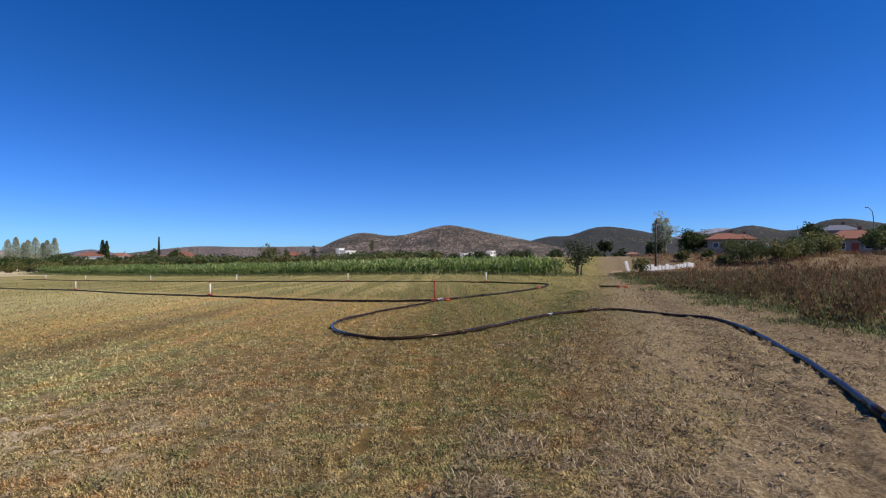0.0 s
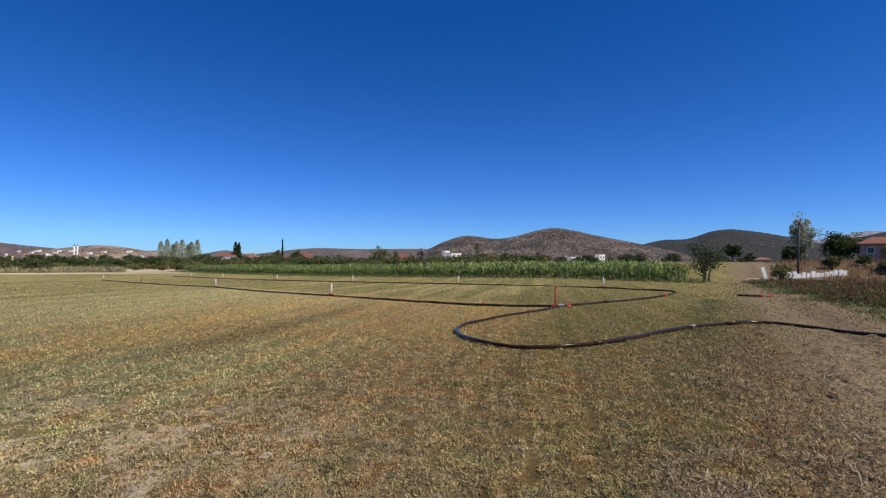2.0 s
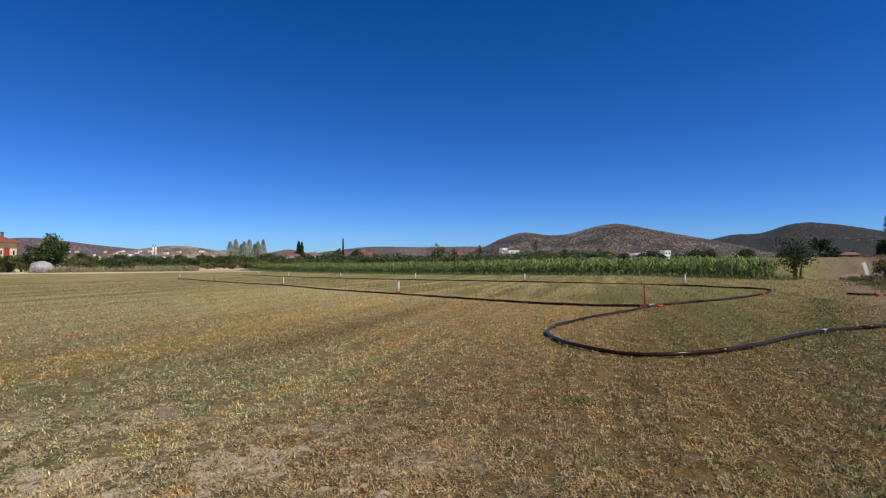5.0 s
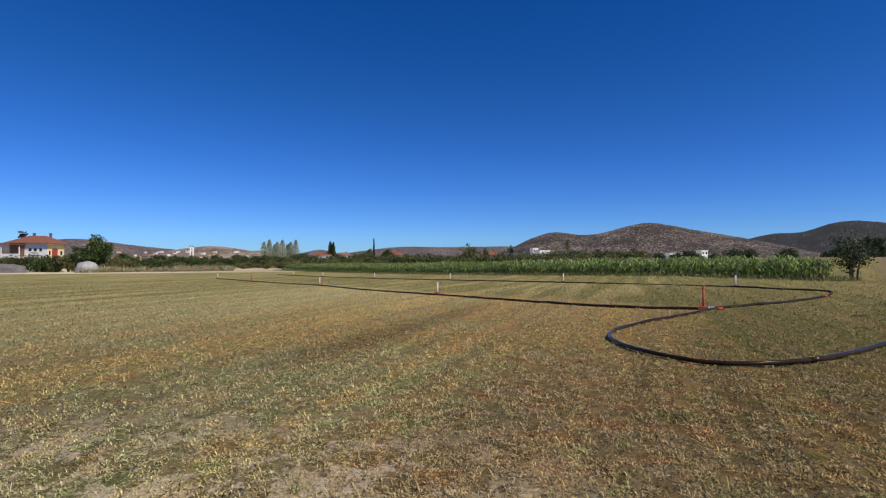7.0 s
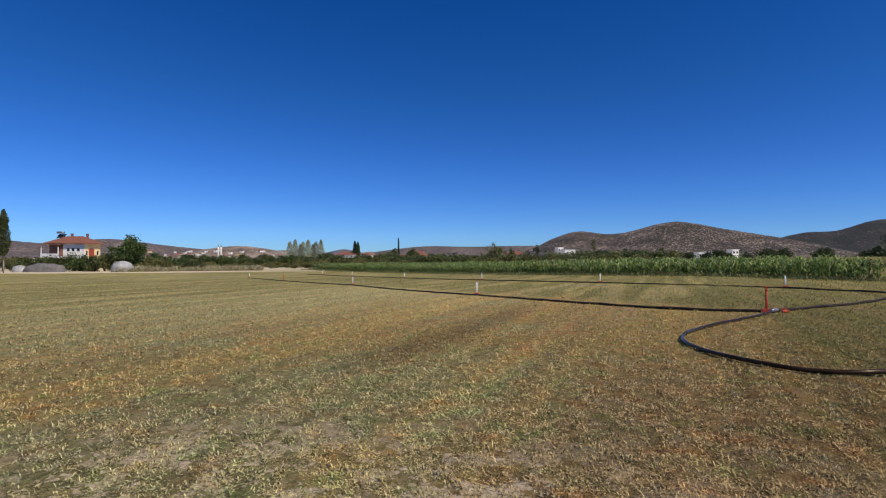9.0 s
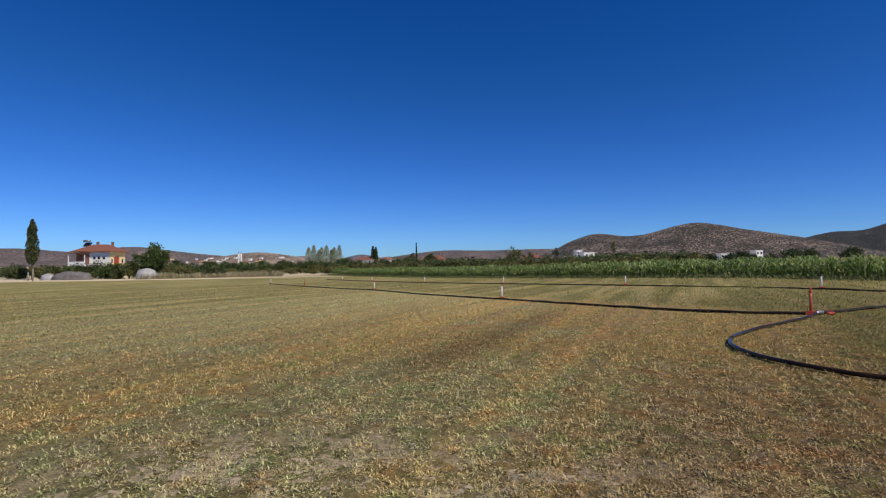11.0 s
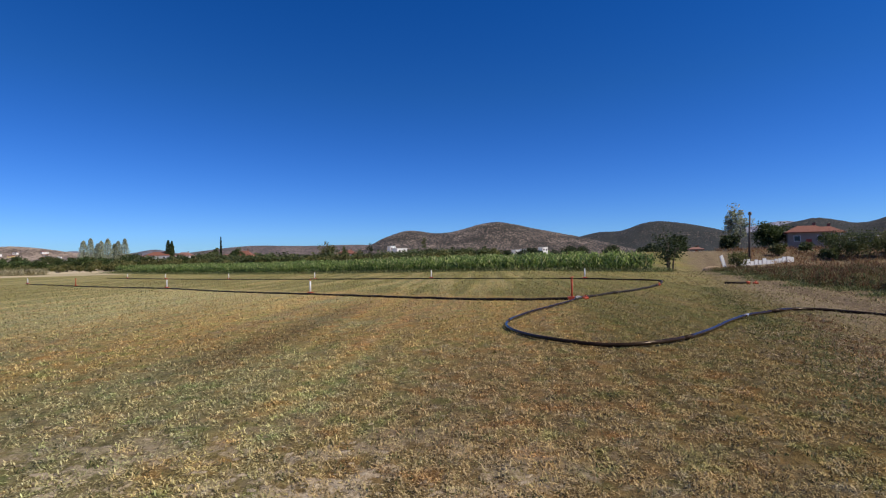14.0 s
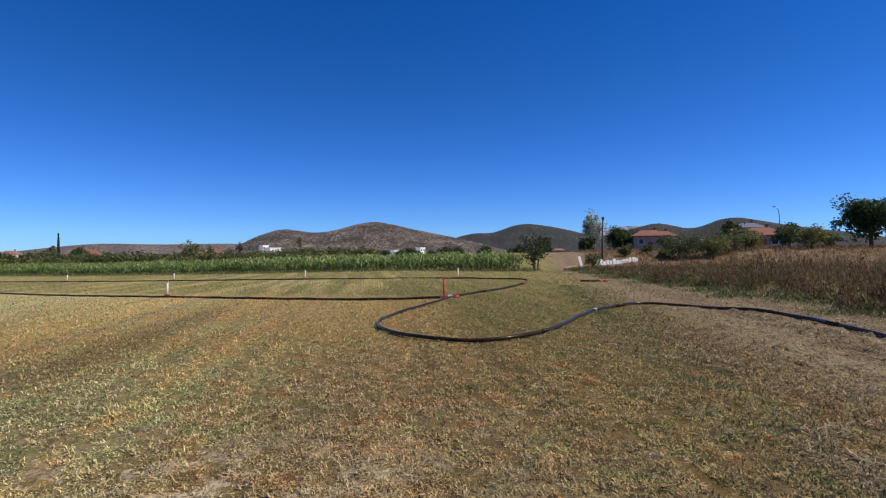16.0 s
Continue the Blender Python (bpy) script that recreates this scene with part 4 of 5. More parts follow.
# ---- trees and shrubs ----
def crown_quads(rng, n, size, centre, radii, clumps, spread, cut=0.0):
    """Small leaf quads gathered in clumps over an egg-shaped crown."""
    c = rng.normal(0, 1, (clumps, 3))
    c /= np.linalg.norm(c, axis=1)[:, None]
    c *= (rng.random(clumps) ** 0.45)[:, None] * rng.uniform(0.62, 1.2, clumps)[:, None]
    c = c * radii + centre
    j = rng.integers(0, clumps, n)
    p = c[j] + np.clip(rng.normal(0, 1, (n, 3)), -1.6, 1.6) * spread * rng.uniform(0.6, 1.3, clumps)[j][:, None]
    p = p[p[:, 2] > cut]
    n = len(p)
    a = rng.normal(0, 1, (n, 3))
    a /= np.linalg.norm(a, axis=1)[:, None]
    b = rng.normal(0, 1, (n, 3))
    b -= a * (a * b).sum(1)[:, None]
    b /= np.linalg.norm(b, axis=1)[:, None]
    s = size * rng.uniform(0.5, 1.2, n)[:, None]
    return np.stack([p - a * s, p + b * s * 0.6, p + a * s, p - b * s * 0.6], 1).reshape(-1, 3), c


def column_quads(rng, n, size, height, width, clear):
    """Leaf quads over a slender, lumpy column that narrows to a tip."""
    t = rng.random(n) ** 0.85
    a = rng.uniform(0, 6.283, n)
    lump = lattice_noise(t * height / 1.3 + rng.uniform(0, 90), a * 1.1 + 50)
    r = width / 2 * np.minimum(1, (t / 0.25 + 0.15) ** 0.6) * (1 - t) ** 0.48 * (0.72 + 0.5 * lump) * rng.random(n) ** 0.4
    p = np.stack([r * np.cos(a), r * np.sin(a), height * (clear + (1 - clear) * t)], 1)
    d = rng.normal(0, 1, (n, 3))
    d /= np.linalg.norm(d, axis=1)[:, None]
    b = rng.normal(0, 1, (n, 3))
    b -= d * (d * b).sum(1)[:, None]
    b /= np.linalg.norm(b, axis=1)[:, None]
    s = size * rng.uniform(0.5, 1.2, n)[:, None]
    return np.stack([p - d * s, p + b * s * 0.6, p + d * s, p - b * s * 0.6], 1).reshape(-1, 3), p[:: max(1, n // 20)]


def tree(name, label, x, y, height, width, leaf_mat, seed, clear=0.2, trunk=0.12, n=2600, size=0.16, clumps=34, lean=0.0, slim=False, stems=1, group="", z=None):
    rng = np.random.default_rng(seed)
    root = empty(name, x, y, z)
    mid = height * (clear + (1 - clear) * 0.5)
    radii = np.array([width / 2, width / 2, height * (1 - clear) / 2])
    n, clumps = int(n * 1.4), int(clumps * 1.5)
    if slim:
        q, c = column_quads(rng, n, size, height, width, clear)
    else:
        q, c = crown_quads(rng, n, size, np.array([lean, 0, mid]), radii * 0.86, clumps, width * 0.075, 0.15)
    verts, faces = [], []
    for k in range(stems):
        w = rng.uniform(0, 6.28)
        off = np.array([math.cos(w), math.sin(w), 0]) * (0.0 if stems == 1 else width * 0.06)
        top = np.array([lean, 0, height * (0.93 if slim else 0.7)]) + off * 3
        pts = [off + (0, 0, -0.1), off * 1.4 + (lean * 0.2, 0.03, height * 0.2), off * 2 + (lean * 0.5, -0.04, height * 0.45), top]
        v, f = tube(pts, [trunk * 1.25, trunk, trunk * 0.7, trunk * 0.15], 7)
        faces += [tuple(i + len(verts) for i in g) for g in f]
        verts += v
    for i in rng.permutation(len(c))[:14]:
        h0 = min(max(c[i][2] - np.hypot(c[i][0], c[i][1]) * 0.8, height * clear * 0.7), height * 0.8)
        start = np.array([lean * h0 / height, 0, h0])
        bend = (start + c[i]) / 2 + (0, 0, 0.06 * height)
        v, f = tube([start, bend, c[i]], [trunk * 0.42, trunk * 0.25, trunk * 0.08], 5)
        faces += [tuple(k + len(verts) for k in g) for g in f]
        verts += v
    mesh_from("trunk", verts, faces, "bark", True, root)
    fast_mesh("crown", q, 4, leaf_mat, root)
    return tagged(root, label, "tree" if name != "shrub" else "shrub", group)


# grove east of the track
tree("tree", "small bushy tree with several dark stems beside the track", 12.9, 49.6, 3.9, 4.4, "dark_leaf", 41, 0.14, 0.07, 1000, 0.11, 34, stems=5)
tree("tree", "small dark round tree behind the dirt bank", 29.6, 95.0, 3.3, 3.0, "dark_leaf", 42, 0.12, 0.1, 1300, 0.18, 22)
tree("tree", "tall open poplar with pale leaves at the roadside", 52.6, 124.6, 9.8, 6.6, "poplar", 43, 0.14, 0.16, 2900, 0.24, 34, stems=3)
tree("tree", "round dark green tree at the roadside", 59.8, 123.7, 6.8, 8.0, "tree", 44, 0.0, 0.18, 4600, 0.22, 60)
tree("tree", "dark tree among the roadside grove", 45.5, 112.0, 3.6, 4.6, "dark_leaf", 45, 0.1, 0.12, 1600, 0.24, 24)
tree("tree", "broad dark green tree standing on the bank", 65.6, 63.6, 7.6, 8.4, "tree", 46, 0.16, 0.22, 6200, 0.21, 46)
tree("tree", "broad dark green tree standing on the bank", 74.5, 66.5, 6.6, 7.6, "tree", 47, 0.2, 0.2, 4000, 0.22, 40)
tree("tree", "small crooked fruit tree above the weeds", 54.6, 61.7, 3.1, 4.6, "olive", 48, 0.08, 0.09, 1500, 0.15, 22)
tree("tree", "small dark fruit tree above the weeds", 52.2, 62.6, 3.2, 3.2, "hedge", 49, 0.08, 0.08, 1000, 0.14, 18)
tree("shrub", "grey-green shrub standing behind the weeds", 33.6, 57.6, 2.9, 5.4, "hedge", 50, 0.0, 0.05, 4200, 0.09, 70, stems=4)
tree("shrub", "pale olive shrub standing behind the weeds", 37.0, 57.4, 2.7, 3.8, "olive", 51, 0.02, 0.06, 2000, 0.12, 30, stems=3)
tree("tree", "yellow-green young walnut tree by the road", 48.4, 67.6, 3.2, 4.2, "olive", 52, 0.02, 0.1, 2000, 0.15, 28)
tree("tree", "yellow-green young walnut tree by the road", 51.4, 69.0, 3.0, 3.4, "olive", 53, 0.02, 0.1, 1500, 0.15, 24)
tree("tree", "dark round tree beside the village house", 57.0, 79.5, 5.0, 3.9, "dark_leaf", 54, 0.1, 0.1, 1800, 0.19, 26)
tree("tree", "green tree beside the village house", 66.8, 79.0, 4.6, 4.6, "tree", 55, 0.03, 0.13, 2600, 0.2, 32)
tree("tree", "olive tree low on the bank", 44.0, 64.5, 2.2, 3.4, "tree", 56, 0.05, 0.08, 1400, 0.14, 22)
tree("shrub", "tangled grey-green shrub by the leaning slab", 19.6, 51.5, 2.0, 2.4, "olive", 57, 0.05, 0.05, 900, 0.1, 16, stems=3)
tree("shrub", "tangled grey-green shrub by the white fence", 31.5, 62.0, 1.3, 1.8, "hedge", 58, 0.05, 0.05, 900, 0.11, 18, stems=2)
tree("shrub", "low olive shrub by the fence", 36.5, 66.0, 2.0, 2.6, "hedge", 59, 0.05, 0.05, 1200, 0.13, 18, stems=2)

for k, (px, py, h, w, mat) in enumerate(((39.5, 59.0, 2.5, 3.6, "olive"), (42.0, 60.5, 2.6, 3.8, "hedge"), (45.5, 62.0, 2.4, 3.6, "olive"), (31.0, 57.0, 1.2, 2.0, "hedge"), (58.5, 63.0, 2.2, 3.0, "hedge"), (28.0, 60.5, 1.3, 1.8, "olive"))):
    tree("shrub", "straggly olive shrub along the bank", px, py, h, w, mat, 160 + k, 0.02, 0.05, 1300, 0.13, 22, stems=3, group="bank shrubs")

# west side, round the big house
tree("tree", "slender poplar at the field's west edge", -146.6, 72.6, 14.6, 3.4, "hedge", 61, 0.26, 0.15, 2600, 0.24, 40, slim=True)
tree("tree", "dense dark green tree beside the house", -122.2, 86.3, 8.2, 8.6, "tree", 62, 0.06, 0.22, 4200, 0.3, 44)
for k, (px, py, h, w, mat) in enumerate(((-143.6, 80.3, 4.0, 7.5, "hedge"), (-153.3, 78.3, 4.6, 7.5, "olive"), (-149.5, 84.0, 4.2, 6.0, "tree"), (-131.6, 81.0, 4.2, 6.4, "tree"), (-127.1, 83.6, 4.8, 5.6, "olive"), (-140.0, 82.0, 5.0, 7.0, "hedge"), (-134.5, 84.5, 4.8, 6.0, "tree"), (-126.0, 80.5, 4.2, 5.0, "hedge"), (-146.0, 77.0, 3.8, 6.0, "hedge"), (-156.5, 74.0, 4.2, 7.0, "hedge"), (-115.5, 90.0, 3.4, 6.0, "olive"), (-110.0, 94.0, 3.0, 6.0, "hedge"), (-162.0, 76.5, 4.4, 8.0, "hedge"), (-170.5, 74.0, 4.8, 8.0, "tree"), (-137.0, 84.0, 3.8, 6.0, "hedge"))):
    tree("shrub", "dense dark garden shrub in front of the house", px, py, h * 0.8, w, mat, 70 + k, 0.02, 0.1, 1900, 0.24, 26, stems=2, group="garden shrubs")

# poplar row, cypresses and single trees on the north-west skyline
for k in range(8):
    d = (k - 3.5) * 3.1
    tree("tree", "tall pale poplar in a row", -254 + d * 0.8, 320 + d * 0.62 + (k % 3), 15.5 + 1.9 * math.sin(k * 2.1), 7.8, "poplar", 90 + k, 0.0, 0.22, 2300, 0.30, 50, slim=True, group="poplar row")
tree("tree", "pointed dark cypress beside a red roof", -196.8, 300, 14.6, 4.4, "dark_leaf", 101, 0.03, 0.2, 1200, 0.4, 26, slim=True, group="cypresses")
tree("tree", "pointed dark cypress beside a red roof", -194.4, 300, 14.0, 4.2, "tree", 102, 0.03, 0.2, 1200, 0.4, 26, slim=True, group="cypresses")
tree("tree", "very slim dark cypress", -125.9, 230, 13.1, 1.1, "dark_leaf", 103, 0.02, 0.2, 900, 0.3, 30, slim=True)
tree("tree", "round grey-green tree behind the maize", -117.8, 210, 8.4, 4.0, "hedge", 104, 0.15, 0.2, 900, 0.3, 20)
tree("tree", "round dark tree behind the maize", -103.6, 200, 7.4, 6.6, "tree", 105, 0.15, 0.2, 1300, 0.3, 24)
tree("tree", "straggly open tree above the hedge", -50.2, 150, 7.4, 5.6, "olive", 106, 0.2, 0.15, 1100, 0.22, 22)
tree("tree", "straggly open tree above the hedge", -45.6, 151, 5.8, 4.6, "hedge", 107, 0.2, 0.14, 1000, 0.22, 20)
tree("tree", "nearly bare tree above the hedge", -34.4, 250, 13.0, 3.0, "hedge", 108, 0.3, 0.2, 260, 0.3, 16)
tree("tree", "nearly bare dark tree above the hedge", -40.0, 160, 7.0, 3.0, "dark_leaf", 109, 0.3, 0.14, 240, 0.22, 14)
tree("tree", "dark tree beside the white house", -66.6, 330, 8.6, 4.4, "dark_leaf", 110, 0.1, 0.2, 800, 0.35, 18)


def belt(name, label, mat, count, place, low, high, seed, group):
    """A belt of shrubs or trees: three forms, turned and scaled."""
    rng = np.random.default_rng(seed)
    forms = [tree(name, label, *place(rng, k / count), 3.4, 4.4, mat, seed + k, 0.03, 0.09, 640, 0.25, 30, stems=2, group=group) for k in range(3)]
    for k in range(3, count):
        px, py = place(rng, k / count)
        h = rng.uniform(low, high) / 3.4
        w = h * rng.uniform(0.9, 1.6)
        copy_thing(forms[k % 3], pose(px, py, gz(px, py), 0, 0, rng.uniform(0, 360)) @ Matrix.Diagonal((w, w, h, 1)))


belt("shrub", "grey-green shrub in the hedge behind the maize", "hedge", 74, lambda r, t: (-120 + 118 * t + r.normal(0, 2), 152 + 10 * math.sin(t * 9) + r.normal(0, 5)), 2.9, 4.8, 200, "hedge behind the maize")
belt("shrub", "olive shrub in the hedge behind the maize", "olive", 34, lambda r, t: (-112 + 112 * t + r.normal(0, 3), 140 + r.normal(0, 5)), 2.4, 3.8, 220, "hedge behind the maize")
belt("shrub", "dark shrub along the western lane", "tree", 64, lambda r, t: (-170 + 82 * t + r.normal(0, 2), 128 + 30 * t + r.normal(0, 4)), 2.4, 4.2, 240, "western hedge")
belt("shrub", "low yellow-green brush along the western lane", "olive", 44, lambda r, t: (-150 + 70 * t + r.normal(0, 2), 108 + 34 * t + r.normal(0, 3)), 1.2, 2.4, 340, "western brush")
belt("tree", "dark round tree on the plain below the hill", "dark_leaf", 30, lambda r, t: (-60 + 165 * t + r.normal(0, 3), 285 + r.normal(0, 18)), 3.8, 6.8, 260, "trees on the plain")
belt("tree", "grey-green tree on the far plain", "hedge", 34, lambda r, t: (-330 + 330 * t + r.normal(0, 6), 330 - 40 * math.cos(t * 3) + r.normal(0, 25)), 4.6, 7.4, 280, "trees on the far plain")
belt("tree", "dark tree among the village houses", "tree", 26, lambda r, t: (-560 + 300 * t + r.normal(0, 8), 300 + 200 * t + r.normal(0, 22)), 5.0, 8.5, 300, "village trees")


# ---- buildings ----
def house(label, x, y, turn, w, d, h, rise, wall, roof, front=(), side=(), eave=0.6, chimneys=((0.2, 0.2),), z=None, stretch=0.45):
    """A rendered house with a hipped roof; openings are (kind, along, sill height, width, height)."""
    root = empty("house", x, y, z, turn)
    bm = bmesh.new()
    box(bm, 0, 0, -0.5, w, d, h + 0.5, 0.03)
    part("wall", bm, wall, root)
    bm = bmesh.new()
    a, b, r = w / 2 + eave, d / 2 + eave, stretch * w / 2
    lo = [bm.verts.new((sx * a, sy * b, h - 0.12)) for sx, sy in ((-1, -1), (1, -1), (1, 1), (-1, 1))]
    ev = [bm.verts.new((sx * a, sy * b, h + 0.06)) for sx, sy in ((-1, -1), (1, -1), (1, 1), (-1, 1))]
    p, q = bm.verts.new((-r, 0, h + rise)), bm.verts.new((r, 0, h + rise))
    for i in range(4):
        bm.faces.new((lo[i], lo[(i + 1) % 4], ev[(i + 1) % 4], ev[i]))
    bm.faces.new(lo[::-1])
    bm.faces.new((ev[0], ev[1], q, p))
    bm.faces.new((ev[2], ev[3], p, q))
    bm.faces.new((ev[1], ev[2], q))
    bm.faces.new((ev[3], ev[0], p))
    rf = part("roof", bm, roof, root)
    for cx, cy in chimneys:
        bm = bmesh.new()
        box(bm, cx * w, cy * d, h + rise * 0.3, 0.55, 0.45, rise * 0.75 + 0.5, 0.02)
        box(bm, cx * w, cy * d, h + rise * 1.05 + 0.5, 0.7, 0.6, 0.1, 0.02)
        part("chimney", bm, "tile_old", rf)
    for face, items in (("front", front), ("side", side)):
        for kind, u, sill, ow, oh in items:
            bm = bmesh.new()
            t = 0.08
            if face == "front":
                for bx, bz, bw, bh in ((u, sill, ow, t), (u, sill + oh - t, ow, t), (u - ow / 2 + t / 2, sill + t, t, oh - 2 * t), (u + ow / 2 - t / 2, sill + t, t, oh - 2 * t)):
                    box(bm, bx, -d / 2 - 0.03, bz, bw, 0.1, bh)
            else:
                for bx, bz, bw, bh in ((u, sill, ow, t), (u, sill + oh - t, ow, t), (u - ow / 2 + t / 2, sill + t, t, oh - 2 * t), (u + ow / 2 - t / 2, sill + t, t, oh - 2 * t)):
                    box(bm, w / 2 + 0.03, bx, bz, 0.1, bw, bh)
            fr = part("door" if kind == "door" else "window", bm, "white" if kind != "door" else "door_red", root)
            bm = bmesh.new()
            if face == "front":
                box(bm, u, -d / 2 - 0.005, sill + t, ow - 2 * t, 0.04, oh - 2 * t)
            else:
                box(bm, w / 2 + 0.005, u, sill + t, 0.04, ow - 2 * t, oh - 2 * t)
            part("door_leaf" if kind == "door" else "pane", bm, "door_red" if kind == "door" else "glass", fr)
    return tagged(root, label, "house", "houses")


def balcony(root, x, y, z, w, d, wall_mat="white"):
    bm = bmesh.new()
    box(bm, x, y, z - 0.18, w, d, 0.18, 0.02)
    b = part("balcony", bm, wall_mat, root)
    bm = bmesh.new()
    box(bm, x, y - d / 2 + 0.06, z, w, 0.12, 0.95, 0.02)
    part("parapet", bm, wall_mat, b)
    for sx in (-1, 1):
        bm = bmesh.new()
        box(bm, x + sx * (w / 2 - 0.12), y - d / 2 + 0.12, z, 0.2, 0.2, 2.7, 0.02)
        part("column", bm, wall_mat, b)


big = house("two-storey white and yellow house with a red hipped roof", -149.8, 90.8, 28, 8.9, 7.2, 7.1, 2.0, "white", "tile",
            [("window", 0.4, 4.9, 0.9, 0.9), ("window", 1.6, 4.9, 0.9, 0.9), ("window", 2.9, 4.9, 0.9, 0.9), ("window", 1.2, 2.0, 1.4, 1.2), ("window", 3.2, 2.0, 1.2, 1.2)],
            [("door", -0.6, 3.4, 2.3, 2.3), ("window", -2.7, 3.9, 0.9, 1.3), ("window", 2.2, 3.9, 1.1, 1.3), ("window", -0.5, 0.7, 1.4, 1.2)], 0.9, ((-0.12, 0.05), (0.3, 0.1)))
bm = bmesh.new()
box(bm, 4.43, 0, 0, 0.06, 7.1, 6.9, 0.01)
part("side_wall", bm, "cream", big, "pale yellow rendered side wall")
# the balcony recess's shade, put on as a dark brown panel
bm = bmesh.new()
box(bm, -2.6, -3.66, 3.6, 3.4, 0.1, 3.2, 0.02)
part("recess_shade", bm, "tile_old", big, "brown panel carrying the shade of the balcony recess")
balcony(big, -3.1, -4.6, 3.4, 4.4, 1.9)
bm = bmesh.new()
box(bm, -3.3, -4.7, 6.55, 5.0, 2.4, 0.16, 0.03)
part("canopy", bm, "tile_old", big, "low tiled canopy over the balcony")


def solar_heater(x, y, z, turn):
    root = empty("solar_heater", x, y, z, turn)
    v, f = tube([(-0.9, 0.3, 1.5), (0.9, 0.3, 1.5)], 0.28, 12)
    mesh_from("tank", v, f, "metal", True, root)
    bm = bmesh.new()
    box(bm, 0, 0, 0, 1.9, 0.08, 1.7, 0.02)
    bmesh.ops.rotate(bm, verts=bm.verts, cent=(0, 0, 0), matrix=Matrix.Rotation(radians(-48), 3, "X"))
    part("collector", bm, "glass", root)
    for sx in (-0.8, 0.8):
        tube_part("leg", [(sx, 0.35, -0.8), (sx, 0.32, 1.3)], 0.03, "metal", root, 6)
    return tagged(root, "solar water heater with a steel tank on a roof", "solar heater")


solar_heater(-153.2, 88.9, 6.9, 28)
for lbl, hx, hy, ht, hw, hd, hh, hr, wl, rf in (
        ("single-storey village house with a red hipped roof", 64.6, 119.0, -24, 7.2, 7.0, 3.6, 1.5, "grey_wall", "tile"),
        ("single-storey village house with a red hipped roof", 69.8, 122.0, -24, 5.6, 7.0, 3.6, 1.4, "white", "tile"),
        ("grey two-storey house with a red lean-to roof", 76.4, 97.0, -30, 7.0, 7.0, 2.9, 1.7, "grey_wall", "tile"),
        ("village house with a low red roof", -202.5, 300, 20, 13.0, 9.0, 5.4, 2.2, "white", "tile"),
        ("village house with a low red roof", -189.5, 305, 10, 8.0, 8.0, 5.2, 2.0, "white", "tile_old"),
        ("cream village house with an orange roof", -129.5, 260, 12, 8.6, 8.0, 4.6, 2.4, "cream", "tile"),
        ("village house with an orange roof", -146.5, 275, 0, 7.0, 7.0, 3.6, 2.0, "white", "tile_old"),
        ("small house with a red roof behind the hedge", -72.0, 250, 8, 8.0, 7.0, 4.6, 1.8, "grey_wall", "tile"),
        ("small house with a red roof behind the trees", 81.0, 222, -15, 5.0, 5.0, 2.5, 1.0, "grey_wall", "tile_old")):
    house(lbl, hx, hy, ht, hw, hd, hh, hr, wl, rf, [("window", -hw * 0.28, hh - 1.9, 1.2, 1.2), ("window", hw * 0.28, hh - 1.9, 1.2, 1.2), ("door", 0, 0.05, 1.0, 2.1)], [("window", 0, hh - 1.9, 1.2, 1.2)])


def flat_house(label, x, y, turn, w, d, h, z=None):
    root = empty("house", x, y, z, turn)
    bm = bmesh.new()
    box(bm, 0, 0, -0.5, w, d, h + 0.5, 0.03)
    part("wall", bm, "white", root)
    bm = bmesh.new()
    box(bm, 0, 0, h + 0.003, w + 0.5, d + 0.5, 0.25, 0.02)
    part("roof", bm, "white", root)
    for sx in (-0.25, 0.25):
        bm = bmesh.new()
        box(bm, sx * w, -d / 2 - 0.01, h - 2.0, 1.1, 0.08, 1.1)
        part("window", bm, "glass", root)
    return tagged(root, label, "house", "white houses under the hill")


flat_house("small white flat-roofed house under the stony hill", 30.4, 330, 38, 4.4, 4, 6.4, -0.2)
flat_house("low white farm building under the stony hill", 19.6, 336, 38, 4.6, 4, 5.4, -0.2)
flat_house("low white farm building under the stony hill", 14.0, 338, 38, 3.8, 4, 5.0, -0.2)
flat_house("white house among trees under the hill", -58.0, 318, 40, 7.0, 6, 7.6)
flat_house("white house among trees under the hill", -63.5, 320, 40, 3.6, 4, 9.2)
house("grey two-storey house with a pale metal roof", 80.6, 106.0, -30, 5.6, 6.0, 4.9, 1.2, "grey_wall", "metal", [("window", 0, 3.0, 1.2, 1.2)])
flat_house("long low white shed behind the shrubs", 86.0, 131.0, -20, 8.4, 5.0, 2.9)

rngv = np.random.default_rng(77)
for k in range(22):
    f = k / 21
    vx, vy = -900 + 560 * f + rngv.normal(0, 20), 560 + 230 * f + rngv.normal(0, 60)
    house("distant village house with a red tiled roof", vx, vy, rngv.uniform(-30, 60), rngv.uniform(9, 13), 9, rngv.uniform(4.5, 6.5), 2.2, ("white", "grey_wall", "cream")[k % 3], ("tile", "tile_old")[k % 2], [("window", -2.5, 2.8, 1.3, 1.3), ("window", 2.5, 2.8, 1.3, 1.3)])
for k in range(34):
    vx, vy = -1035 + rngv.normal(0, 95), 960 + rngv.normal(0, 45)
    vz = 3 + rngv.uniform(0, 14)
    if k % 2:
        house("distant house with a red roof on the village hill", vx, vy, rngv.uniform(0, 60), rngv.uniform(7, 10), 7, rngv.uniform(2.8, 3.8), 1.6, ("white", "cream")[k % 3 == 0], "tile", [("window", 0, 1.4, 1.3, 1.2)], chimneys=(), z=vz)
    else:
        flat_house("distant pale house on the village hill", vx, vy, rngv.uniform(0, 60), rngv.uniform(5, 8), 6, rngv.uniform(3, 4.5), vz)


